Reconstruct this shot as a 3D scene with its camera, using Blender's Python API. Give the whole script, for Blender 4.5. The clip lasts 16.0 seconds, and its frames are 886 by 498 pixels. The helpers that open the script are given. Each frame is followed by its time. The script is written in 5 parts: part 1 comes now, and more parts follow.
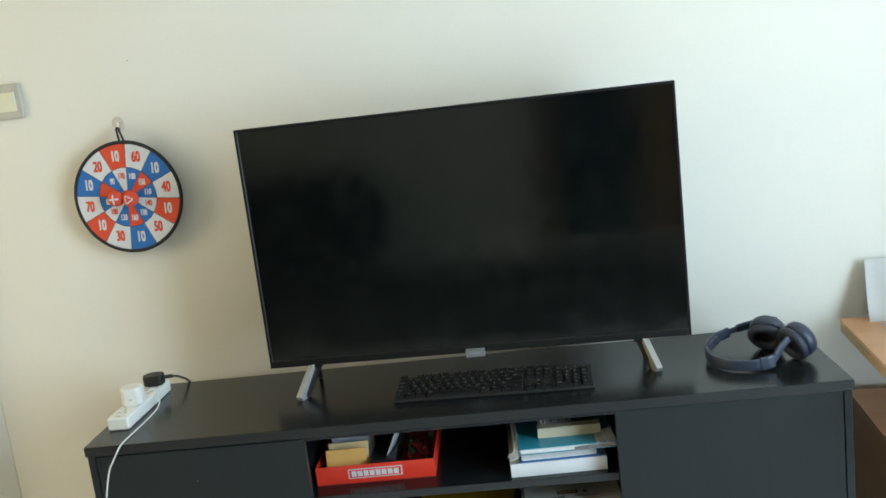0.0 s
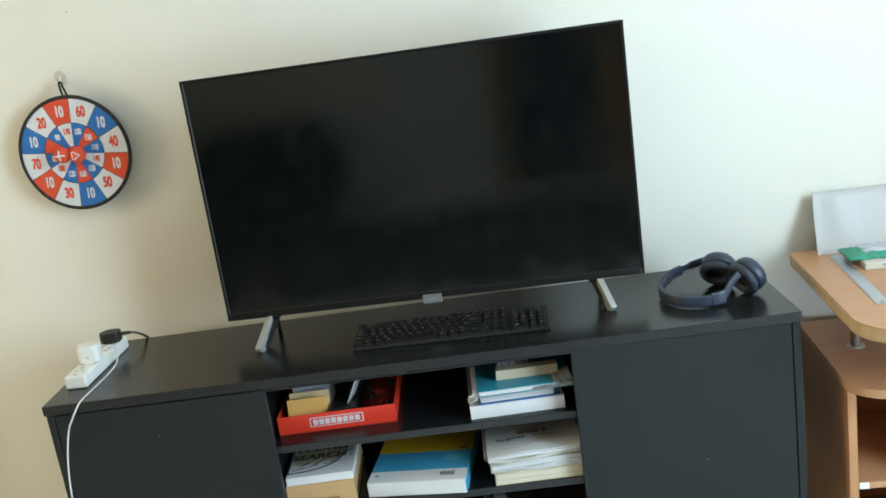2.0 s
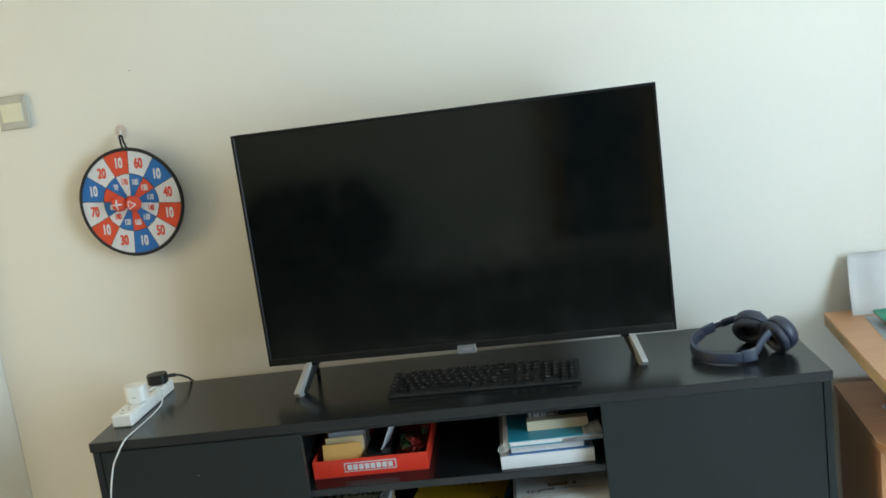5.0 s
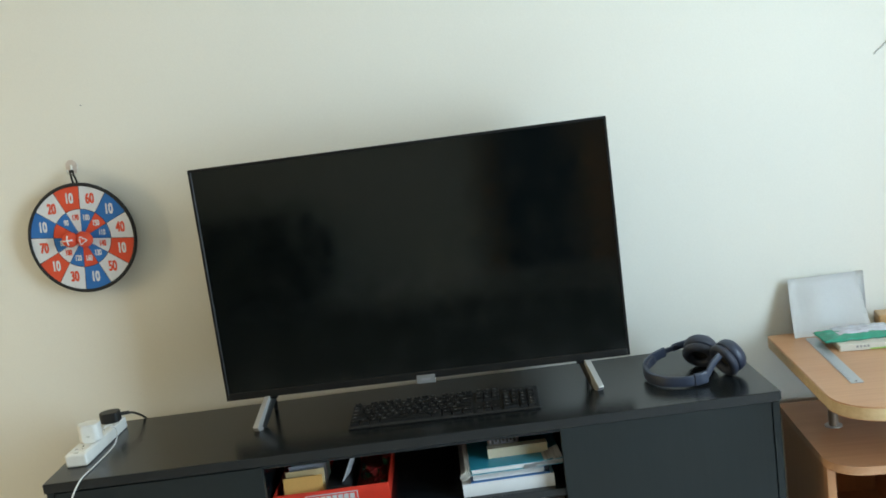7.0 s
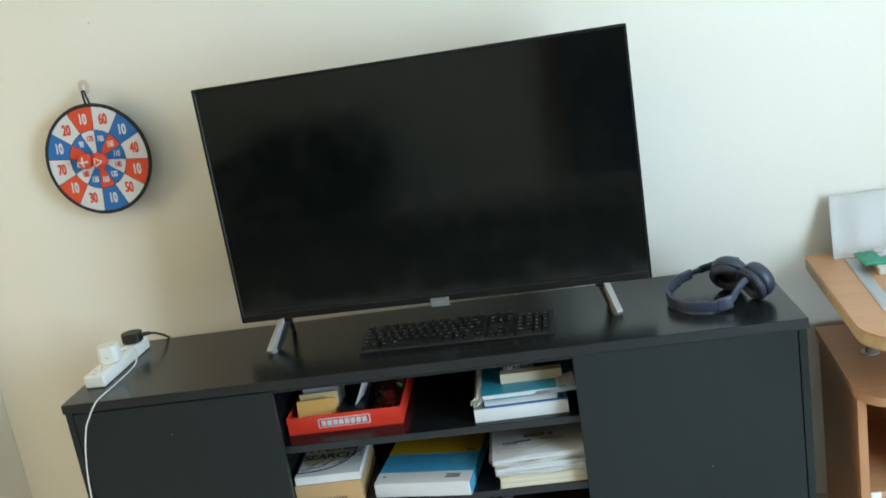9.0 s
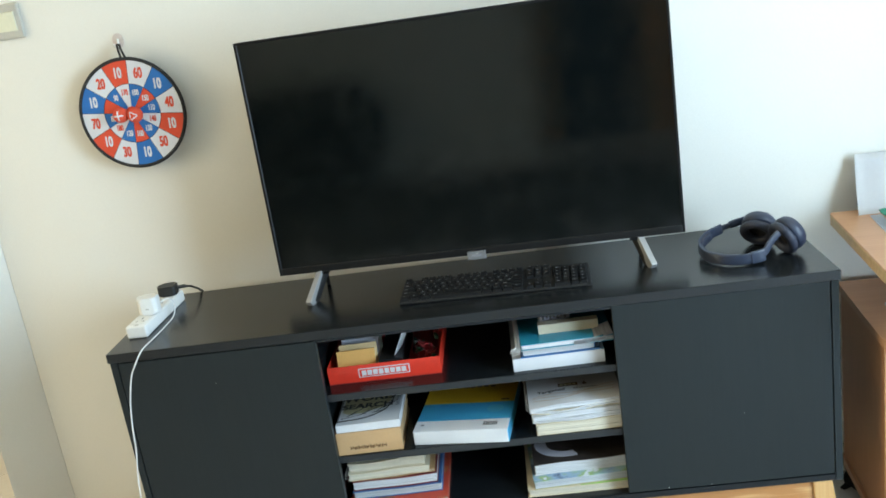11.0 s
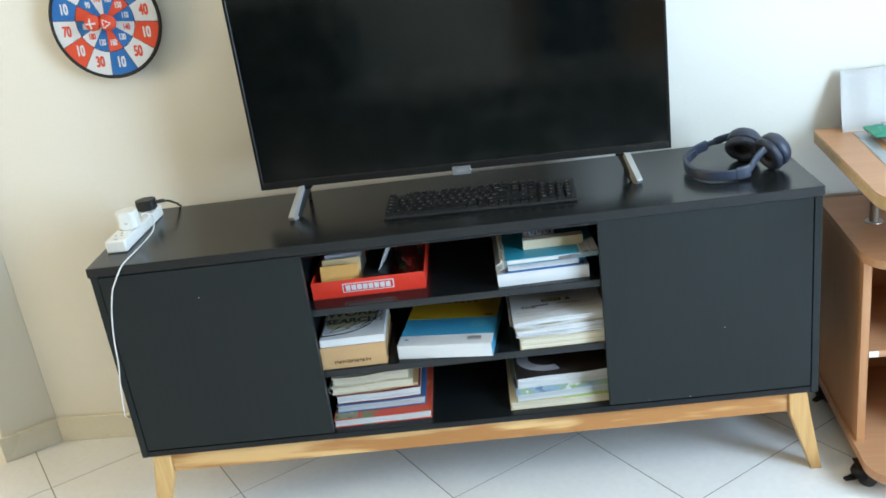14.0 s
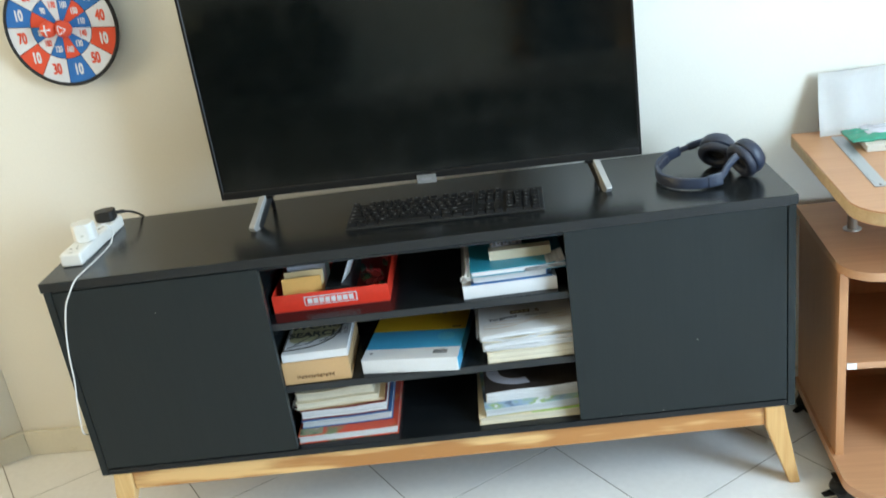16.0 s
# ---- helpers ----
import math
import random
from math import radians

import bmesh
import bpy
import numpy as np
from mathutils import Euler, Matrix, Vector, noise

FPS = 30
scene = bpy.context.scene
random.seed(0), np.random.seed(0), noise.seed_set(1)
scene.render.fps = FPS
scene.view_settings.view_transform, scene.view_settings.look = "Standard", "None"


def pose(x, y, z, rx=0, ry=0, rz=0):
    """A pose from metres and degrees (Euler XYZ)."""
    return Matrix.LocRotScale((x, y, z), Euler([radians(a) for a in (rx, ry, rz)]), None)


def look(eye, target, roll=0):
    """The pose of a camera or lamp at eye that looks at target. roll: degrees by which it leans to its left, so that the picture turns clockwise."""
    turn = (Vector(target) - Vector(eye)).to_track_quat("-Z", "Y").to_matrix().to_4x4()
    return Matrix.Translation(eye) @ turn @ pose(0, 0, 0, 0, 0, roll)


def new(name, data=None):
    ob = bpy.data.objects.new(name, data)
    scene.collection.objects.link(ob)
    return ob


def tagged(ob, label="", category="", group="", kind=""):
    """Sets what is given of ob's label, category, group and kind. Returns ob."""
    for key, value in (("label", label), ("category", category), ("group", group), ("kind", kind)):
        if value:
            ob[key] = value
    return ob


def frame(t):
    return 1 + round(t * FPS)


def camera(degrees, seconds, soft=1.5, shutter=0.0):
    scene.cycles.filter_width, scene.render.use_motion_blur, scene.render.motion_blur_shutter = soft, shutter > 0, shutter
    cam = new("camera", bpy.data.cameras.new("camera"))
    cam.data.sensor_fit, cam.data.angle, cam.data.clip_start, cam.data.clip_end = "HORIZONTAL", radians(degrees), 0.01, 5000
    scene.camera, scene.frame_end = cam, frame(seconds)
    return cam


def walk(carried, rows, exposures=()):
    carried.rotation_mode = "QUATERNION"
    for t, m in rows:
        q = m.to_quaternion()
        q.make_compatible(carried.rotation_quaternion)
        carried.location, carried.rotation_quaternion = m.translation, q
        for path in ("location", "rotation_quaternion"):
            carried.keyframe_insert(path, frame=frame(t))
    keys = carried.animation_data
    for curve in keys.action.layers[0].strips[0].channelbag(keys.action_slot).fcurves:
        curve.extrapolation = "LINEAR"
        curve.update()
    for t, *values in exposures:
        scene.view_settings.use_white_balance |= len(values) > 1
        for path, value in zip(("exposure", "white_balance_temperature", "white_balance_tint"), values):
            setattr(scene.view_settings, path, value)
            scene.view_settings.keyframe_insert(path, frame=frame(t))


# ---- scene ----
cam = camera(51.5, 16.0, 1.7, 0.3)
PATH = [
    (0, (0.159, -2.197, 1.419), (0.001, -0.24, 1.038), -6.8),
    (0.3, (0.1759, -2.2009, 1.4177), (0.0168, -0.2425, 1.044), -7.6),
    (0.5, (0.174, -2.203, 1.416), (0.018, -0.241, 1.066), -8.1),
    (0.8, (0.1739, -2.2029, 1.4163), (-0.0161, -0.2528, 1.015), -8.38),
    (1, (0.173, -2.201, 1.416), (0.006, -0.253, 0.993), -8.7),
    (1.3, (0.1728, -2.198, 1.4153), (0.0382, -0.2598, 0.9407), -8.77),
    (1.5, (0.172, -2.205, 1.407), (0.058, -0.267, 0.924), -8),
    (1.8, (0.1781, -2.1921, 1.4078), (0.0836, -0.2613, 0.8949), -8.55),
    (2, (0.179, -2.198, 1.414), (0.086, -0.264, 0.913), -8.2),
    (2.3, (0.1715, -2.2077, 1.4132), (0.0659, -0.2787, 0.8955), -9.27),
    (2.5, (0.178, -2.214, 1.406), (0.034, -0.281, 0.914), -8.8),
    (2.8, (0.177, -2.2068, 1.4024), (0.0591, -0.2704, 0.916), -7.82),
    (3, (0.178, -2.213, 1.408), (0.058, -0.271, 0.946), -7.9),
    (3.3, (0.183, -2.2152, 1.4164), (0.0255, -0.2662, 0.9961), -7.36),
    (3.5, (0.192, -2.217, 1.416), (0.005, -0.265, 1.02), -7.2),
    (3.7, (0.1993, -2.2136, 1.4181), (0.0097, -0.2612, 1.028), -7),
    (5.8, (0.2162, -2.2963, 1.403), (0.0559, -0.3228, 1.121), -8.35),
    (6, (0.204, -2.3, 1.407), (0.076, -0.321, 1.146), -8.1),
    (6.3, (0.1821, -2.298, 1.4112), (0.1114, -0.3236, 1.1), -7.88),
    (6.5, (0.163, -2.304, 1.414), (0.112, -0.327, 1.111), -7.8),
    (6.8, (0.1575, -2.2969, 1.4162), (0.1379, -0.3208, 1.109), -7.29),
    (7, (0.156, -2.295, 1.414), (0.125, -0.319, 1.105), -7.6),
    (7.3, (0.1766, -2.2775, 1.4101), (0.11, -0.3024, 1.103), -8.49),
    (7.5, (0.195, -2.265, 1.4), (0.11, -0.286, 1.124), -8.7),
    (7.8, (0.2353, -2.2307, 1.407), (0.1138, -0.257, 1.107), -8.96),
    (8, (0.268, -2.201, 1.407), (0.096, -0.243, 1.042), -8.9),
    (8.3, (0.3007, -2.1871, 1.4099), (0.0924, -0.2389, 1.008), -9.28),
    (8.5, (0.324, -2.193, 1.418), (0.057, -0.251, 1.023), -10.1),
    (8.7, (0.3216, -2.1961, 1.4231), (0.077, -0.2609, 0.9812), -9.72),
    (10.8, (0.1658, -2.2619, 1.4233), (-0.0406, -0.3604, 0.8387), -8.02),
    (11, (0.166, -2.262, 1.419), (-0.019, -0.352, 0.854), -8.6),
    (11.3, (0.193, -2.2298, 1.4177), (-0.0156, -0.3385, 0.8018), -9.08),
    (11.5, (0.217, -2.215, 1.415), (0.039, -0.313, 0.823), -8),
    (11.8, (0.2472, -2.1834, 1.401), (0.075, -0.3033, 0.7409), -7.82),
    (12, (0.265, -2.173, 1.4), (0.077, -0.308, 0.704), -7.9),
    (12.3, (0.2703, -2.1771, 1.3951), (0.0608, -0.3177, 0.6889), -8.3),
    (12.5, (0.264, -2.183, 1.398), (0.065, -0.321, 0.695), -7.6),
    (12.8, (0.2331, -2.1981, 1.3992), (0.1065, -0.3251, 0.7092), -6.86),
    (13, (0.214, -2.209, 1.403), (0.068, -0.342, 0.7), -7.2),
    (13.3, (0.1803, -2.2259, 1.3955), (0.0577, -0.3551, 0.699), -6.89),
    (13.5, (0.157, -2.235, 1.391), (0.068, -0.367, 0.682), -6.9),
    (13.8, (0.151, -2.2571, 1.3895), (-0.0118, -0.4226, 0.6097), -8.87),
    (14, (0.123, -2.255, 1.402), (-0.011, -0.398, 0.671), -7.9),
    (14.3, (0.1361, -2.2388, 1.3911), (-0.028, -0.3963, 0.6307), -8.43),
    (14.5, (0.135, -2.23, 1.389), (-0.034, -0.401, 0.599), -8.3),
    (14.8, (0.1718, -2.201, 1.385), (0.0443, -0.3922, 0.5413), -7.83),
    (15, (0.188, -2.175, 1.387), (0.114, -0.364, 0.54), -8),
    (15.3, (0.2038, -2.1589, 1.387), (0.0985, -0.3417, 0.5584), -8.5),
    (15.5, (0.217, -2.158, 1.394), (0.095, -0.331, 0.59), -8),
    (15.8, (0.215, -2.168, 1.3937), (0.0743, -0.3314, 0.6146), -8.06),
    (16, (0.211, -2.182, 1.401), (0.067, -0.329, 0.661), -8.4),
]
LIGHT = ((0.0, -0.30, 7400, 13), (1.0, -0.33, 7400, 13), (2.0, -0.17, 7400, 13), (2.5, -0.13, 7350, 13), (3.5, -0.25, 7400, 13), (6.0, -0.54, 7430, 13), (7.0, -0.52, 7430, 13), (8.0, -0.44, 7430, 13), (8.7, -0.36, 7400, 13),
         (11.0, 0.01, 7000, 14), (12.5, 0.11, 6850, 16), (13.5, 0.10, 6800, 16), (14.5, 0.06, 7100, 16), (16.0, 0.10, 7250, 15))
walk(cam, [(t, look(eye, target, roll)) for t, eye, target, roll in PATH], LIGHT)

# ---------------- light ----------------
world = bpy.data.worlds.new("sky")
scene.world = world
world.use_nodes = True
wn = world.node_tree
sky = wn.nodes.new("ShaderNodeTexSky")
sky.sky_type = "NISHITA"
sky.sun_disc = False
sky.sun_elevation, sky.sun_rotation = radians(57), radians(306)
wn.links.new(sky.outputs[0], wn.nodes["Background"].inputs[0])
wn.nodes["Background"].inputs[1].default_value = 0.12

sun = new("sun", bpy.data.lights.new("sun", "SUN"))
sun.data.energy, sun.data.angle, sun.data.color = 2.0, radians(0.6), (1.0, 0.95, 0.88)
sun.matrix_world = look((0, 0, 8), (4.2, -3.0, 0))

WIN_Y0, WIN_Y1, WIN_Z0, WIN_Z1, FRONT_Y, EAST_X = -2.50, -1.25, 0.40, 2.42, -5.6, 2.15
daylight = new("window_daylight", bpy.data.lights.new("window_daylight", "AREA"))
daylight.data.shape, daylight.data.size, daylight.data.size_y = "RECTANGLE", WIN_Y1 - WIN_Y0 - 0.1, WIN_Z1 - WIN_Z0 - 0.1
daylight.data.energy, daylight.data.color = 156, (0.505, 0.76, 1.0)
daylight.matrix_world = look((EAST_X - 0.03, (WIN_Y0 + WIN_Y1) / 2, (WIN_Z0 + WIN_Z1) / 2), (0, (WIN_Y0 + WIN_Y1) / 2, (WIN_Z0 + WIN_Z1) / 2))

# unseen west window and lamp, added to fill the left wall with warm light
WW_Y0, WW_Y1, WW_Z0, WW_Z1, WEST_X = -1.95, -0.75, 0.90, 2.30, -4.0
warm = new("west_fill_light", bpy.data.lights.new("west_fill_light", "AREA"))
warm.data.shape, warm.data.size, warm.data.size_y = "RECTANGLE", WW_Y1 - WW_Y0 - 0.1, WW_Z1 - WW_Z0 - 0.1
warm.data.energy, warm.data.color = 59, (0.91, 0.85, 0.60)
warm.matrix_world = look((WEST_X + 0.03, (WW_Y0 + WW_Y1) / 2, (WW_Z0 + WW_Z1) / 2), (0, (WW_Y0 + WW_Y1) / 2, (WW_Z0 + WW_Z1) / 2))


# ---------------- materials ----------------
def nodes_of(name):
    m = bpy.data.materials.new(name)
    m.use_nodes = True
    return m, m.node_tree, m.node_tree.nodes["Principled BSDF"]


def paint(name, colour, rough=0.5, metal=0.0, vary=0.06, scale=14.0, bump=0.0, bump_scale=120.0, spec=0.5, coat=0.0, stretch=(1, 1, 1), each=0.0):
    """A plain surface with fine grain, larger blotches and slight relief."""
    m, tree, b = nodes_of(name)
    N, L = tree.nodes.new, tree.links.new
    co = N("ShaderNodeTexCoord")
    mp = N("ShaderNodeMapping")
    mp.inputs["Scale"].default_value = stretch
    L(co.outputs["Object"], mp.inputs[0])
    big = N("ShaderNodeTexNoise")
    big.inputs["Scale"].default_value, big.inputs["Detail"].default_value = scale, 6
    fine = N("ShaderNodeTexNoise")
    fine.inputs["Scale"].default_value, fine.inputs["Detail"].default_value = bump_scale, 4
    L(mp.outputs[0], big.inputs["Vector"])
    L(mp.outputs[0], fine.inputs["Vector"])
    add = N("ShaderNodeMath")
    add.operation = "ADD"
    L(big.outputs[0], add.inputs[0])
    L(fine.outputs[0], add.inputs[1])
    rng = N("ShaderNodeMapRange")
    rng.inputs[1].default_value, rng.inputs[2].default_value = 0.6, 1.4
    rng.inputs[3].default_value, rng.inputs[4].default_value = 1 - vary, 1 + vary
    L(add.outputs[0], rng.inputs[0])
    val = rng.outputs[0]
    if each:
        oi = N("ShaderNodeObjectInfo")
        r2 = N("ShaderNodeMapRange")
        r2.inputs[3].default_value, r2.inputs[4].default_value = 1 - each, 1 + each
        L(oi.outputs["Random"], r2.inputs[0])
        mu = N("ShaderNodeMath")
        mu.operation = "MULTIPLY"
        L(val, mu.inputs[0])
        L(r2.outputs[0], mu.inputs[1])
        val = mu.outputs[0]
    hsv = N("ShaderNodeHueSaturation")
    hsv.inputs["Color"].default_value = (*colour, 1)
    L(val, hsv.inputs["Value"])
    L(hsv.outputs[0], b.inputs["Base Color"])
    rr = N("ShaderNodeMapRange")
    rr.inputs[1].default_value, rr.inputs[2].default_value = 0.3, 0.7
    rr.inputs[3].default_value, rr.inputs[4].default_value = max(rough - 0.06, 0.03), min(rough + 0.06, 1)
    L(big.outputs[0], rr.inputs[0])
    L(rr.outputs[0], b.inputs["Roughness"])
    b.inputs["Metallic"].default_value = metal
    b.inputs["Specular IOR Level"].default_value = spec
    b.inputs["Coat Weight"].default_value = coat
    if bump:
        bp = N("ShaderNodeBump")
        bp.inputs["Strength"].default_value, bp.inputs["Distance"].default_value = bump, 0.002
        L(fine.outputs[0], bp.inputs["Height"])
        L(bp.outputs[0], b.inputs["Normal"])
    return m


def wood(name, light, dark, rough=0.45, along="X", scale=3.0, contrast=1.0, bump=0.08, spec=0.5, run=1.6):
    """Boards with long grain, knots and pores."""
    m, tree, b = nodes_of(name)
    N, L = tree.nodes.new, tree.links.new
    co = N("ShaderNodeTexCoord")
    oi = N("ShaderNodeObjectInfo")
    off = N("ShaderNodeVectorMath")
    off.operation = "MULTIPLY_ADD"
    comb = N("ShaderNodeCombineXYZ")
    for i in range(3):
        L(oi.outputs["Random"], comb.inputs[i])
    off.inputs[1].default_value = (7.0, 5.0, 3.0)
    L(comb.outputs[0], off.inputs[0])
    L(co.outputs["Object"], off.inputs[2])
    mp = N("ShaderNodeMapping")
    s = [9.0, 9.0, 9.0]
    s["XYZ".index(along)] = run
    mp.inputs["Scale"].default_value = s
    L(off.outputs[0], mp.inputs[0])
    warp = N("ShaderNodeTexNoise")
    warp.inputs["Scale"].default_value, warp.inputs["Detail"].default_value = scale, 3
    L(mp.outputs[0], warp.inputs["Vector"])
    ring = N("ShaderNodeMath")
    ring.operation = "MULTIPLY"
    ring.inputs[1].default_value = 13.0
    L(warp.outputs[0], ring.inputs[0])
    sn = N("ShaderNodeMath")
    sn.operation = "SINE"
    L(ring.outputs[0], sn.inputs[0])
    mp2 = N("ShaderNodeMapping")
    s2 = [160.0, 160.0, 160.0]
    s2["XYZ".index(along)] = 5.0
    mp2.inputs["Scale"].default_value = s2
    L(off.outputs[0], mp2.inputs[0])
    pore = N("ShaderNodeTexNoise")
    pore.inputs["Scale"].default_value, pore.inputs["Detail"].default_value = 1.0, 5
    L(mp2.outputs[0], pore.inputs["Vector"])
    mixf = N("ShaderNodeMath")
    mixf.operation = "MULTIPLY_ADD"
    mixf.inputs[1].default_value = 0.28 * contrast
    L(sn.outputs[0], mixf.inputs[0])
    L(pore.outputs[0], mixf.inputs[2])
    ramp = N("ShaderNodeValToRGB")
    ramp.color_ramp.elements[0].position, ramp.color_ramp.elements[0].color = 0.1, (*light, 1)
    ramp.color_ramp.elements[1].position, ramp.color_ramp.elements[1].color = 0.85, (*dark, 1)
    L(mixf.outputs[0], ramp.inputs[0])
    L(ramp.outputs[0], b.inputs["Base Color"])
    b.inputs["Roughness"].default_value, b.inputs["Specular IOR Level"].default_value = rough, spec
    bp = N("ShaderNodeBump")
    bp.inputs["Strength"].default_value, bp.inputs["Distance"].default_value = bump, 0.001
    L(pore.outputs[0], bp.inputs["Height"])
    L(bp.outputs[0], b.inputs["Normal"])
    return m


def pages(name, colour):
    """Paper edges: thin layers one over the other."""
    m, tree, b = nodes_of(name)
    N, L = tree.nodes.new, tree.links.new
    co = N("ShaderNodeTexCoord")
    mp = N("ShaderNodeMapping")
    mp.inputs["Scale"].default_value = (3, 3, 900)
    L(co.outputs["Object"], mp.inputs[0])
    n = N("ShaderNodeTexNoise")
    n.inputs["Scale"].default_value, n.inputs["Detail"].default_value = 1.0, 3
    L(mp.outputs[0], n.inputs["Vector"])
    r = N("ShaderNodeMapRange")
    r.inputs[1].default_value, r.inputs[2].default_value = 0.3, 0.7
    r.inputs[3].default_value, r.inputs[4].default_value = 0.70, 1.13
    L(n.outputs[0], r.inputs[0])
    hsv = N("ShaderNodeHueSaturation")
    hsv.inputs["Color"].default_value = (*colour, 1)
    L(r.outputs[0], hsv.inputs["Value"])
    L(hsv.outputs[0], b.inputs["Base Color"])
    b.inputs["Roughness"].default_value = 0.8
    bp = N("ShaderNodeBump")
    bp.inputs["Strength"].default_value, bp.inputs["Distance"].default_value = 0.4, 0.0006
    L(n.outputs[0], bp.inputs["Height"])
    L(bp.outputs[0], b.inputs["Normal"])
    return m


WALL = paint("wall_paint", (0.76, 0.735, 0.665), 0.75, vary=0.025, scale=2.5, bump=0.12, bump_scale=220)
# unseen walls and ceiling are tinted warm for the light they bounce
BEIGE = paint("bounce_beige_paint", (0.64, 0.46, 0.28), 0.8, vary=0.03, scale=2.5, bump=0.12, bump_scale=220)
GREENISH = paint("grey_green_wall_paint", (0.52, 0.53, 0.47), 0.8, vary=0.03, scale=2.5, bump=0.12, bump_scale=220)
CEIL = paint("ceiling_paint", (0.78, 0.70, 0.57), 0.85, vary=0.02, scale=2, bump=0.1, bump_scale=160)
SKIRT = paint("skirting_tile", (0.68, 0.64, 0.53), 0.3, vary=0.04, scale=6)
TILE = paint("floor_tile", (0.76, 0.76, 0.755), 0.20, vary=0.05, scale=5, bump=0.02, bump_scale=60, each=0.03)
GROUT = paint("grout", (0.23, 0.225, 0.20), 0.9, vary=0.15, scale=20, bump=0.4)
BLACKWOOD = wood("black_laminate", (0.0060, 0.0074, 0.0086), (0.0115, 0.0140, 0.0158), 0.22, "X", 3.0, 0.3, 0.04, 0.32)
BLACKTOP = wood("black_laminate_top", (0.0070, 0.0085, 0.0095), (0.0112, 0.0132, 0.0146), 0.23, "X", 3.0, 0.3, 0.02, 0.48)
BLACKDOOR = wood("black_laminate_upright", (0.0160, 0.0204, 0.0211), (0.0188, 0.0238, 0.0246), 0.40, "Z", 3.0, 0.3, 0.04, 0.19)
# paler than the laminate: light caught by the shelf edges is in the colour
BLACKEDGE = wood("lightened_black_edge", (0.0165, 0.0190, 0.0205), (0.0215, 0.0245, 0.0265), 0.34, "X", 3.0, 0.3, 0.03, 0.40)
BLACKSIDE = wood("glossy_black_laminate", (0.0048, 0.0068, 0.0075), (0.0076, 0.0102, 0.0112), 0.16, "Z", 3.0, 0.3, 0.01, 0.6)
PINE = wood("pine", (0.76, 0.47, 0.20), (0.46, 0.195, 0.058), 0.42, "X", 2.1, 2.3, run=1.3)
PINE_LEG = wood("pine_leg", (0.76, 0.50, 0.22), (0.58, 0.31, 0.11), 0.42, "Z", 2.0, 0.8)
BEECH = wood("beech_laminate", (0.57, 0.302, 0.160), (0.46, 0.226, 0.115), 0.36, "X", 2.5, 0.25, 0.04)
BEECH_UP = wood("beech_laminate_upright", (0.54, 0.262, 0.120), (0.43, 0.195, 0.086), 0.4, "Z", 2.5, 0.25, 0.04)
EDGE = wood("worn_edge_band", (0.62, 0.44, 0.25), (0.50, 0.33, 0.17), 0.55, "X", 6.0, 0.5, 0.15)
SCREEN = paint("screen_glass", (0.0018, 0.0031, 0.0031), 0.11, vary=0.02, spec=0.74)
BEZEL = paint("black_plastic", (0.004, 0.004, 0.0043), 0.5, vary=0.1, scale=30, bump=0.06, bump_scale=500, spec=0.25)
GLOSSBEZEL = paint("glossy_black_plastic", (0.006, 0.006, 0.0063), 0.40, vary=0.1, scale=30, spec=0.5)
MATTE = paint("matte_black_plastic", (0.010, 0.0105, 0.011), 0.5, vary=0.12, scale=40, bump=0.1, bump_scale=600)
KEYCAP = paint("keycap", (0.005, 0.0056, 0.0064), 0.48, vary=0.1, scale=60, bump=0.05, bump_scale=800, each=0.15, spec=0.32)
LEGEND = paint("key_print", (0.23, 0.235, 0.245), 0.6)
SILVER = paint("brushed_silver", (0.62, 0.62, 0.61), 0.33, metal=0.9, vary=0.08, scale=20, bump=0.05, bump_scale=400)
BOARD = paint("pale_board", (0.58, 0.56, 0.50), 0.5, vary=0.06, scale=30)
FILM = paint("pale_film", (0.52, 0.54, 0.62), 0.18, vary=0.25, scale=60, bump=0.3, bump_scale=80)
RIM_GLINT = paint("glint_grey", (0.06, 0.062, 0.065), 0.35, metal=0.5, vary=0.05)
SWITCHPL = paint("switch_frame_plastic", (0.50, 0.48, 0.42), 0.4, vary=0.04, scale=30)
HOOKPL = paint("pinkish_pad", (0.62, 0.53, 0.48), 0.3, vary=0.04, scale=30)
PLATE = paint("dull_silver_plate", (0.22, 0.22, 0.22), 0.45, metal=0.3, vary=0.06, scale=20)
FOOTM = paint("satin_silver", (0.36, 0.36, 0.355), 0.36, metal=0.35, vary=0.06, scale=20)
STEEL = paint("steel", (0.50, 0.53, 0.57), 0.38, metal=0.8, vary=0.06, scale=25, bump=0.03, bump_scale=500)
WHITEPL = paint("white_plastic", (0.78, 0.78, 0.75), 0.35, vary=0.04, scale=30)
CREAMPL = paint("cream_plastic", (0.74, 0.72, 0.55), 0.35, vary=0.04, scale=30)
GREYPL = paint("grey_plastic", (0.50, 0.50, 0.46), 0.4, vary=0.05, scale=30)
NAVY = paint("navy_plastic", (0.027, 0.037, 0.064), 0.42, vary=0.12, scale=40, bump=0.08, bump_scale=600)
NAVYPAD = paint("navy_leatherette", (0.024, 0.030, 0.050), 0.55, vary=0.2, scale=60, bump=0.4, bump_scale=300)
RED = paint("red_card", (0.78, 0.042, 0.020), 0.42, vary=0.06, scale=20)
REDIN = paint("red_card_inside", (0.38, 0.02, 0.015), 0.6, vary=0.1, scale=20)
FELT_RED = paint("red_felt", (0.72, 0.080, 0.035), 0.9, vary=0.08, scale=60, bump=0.5, bump_scale=900)
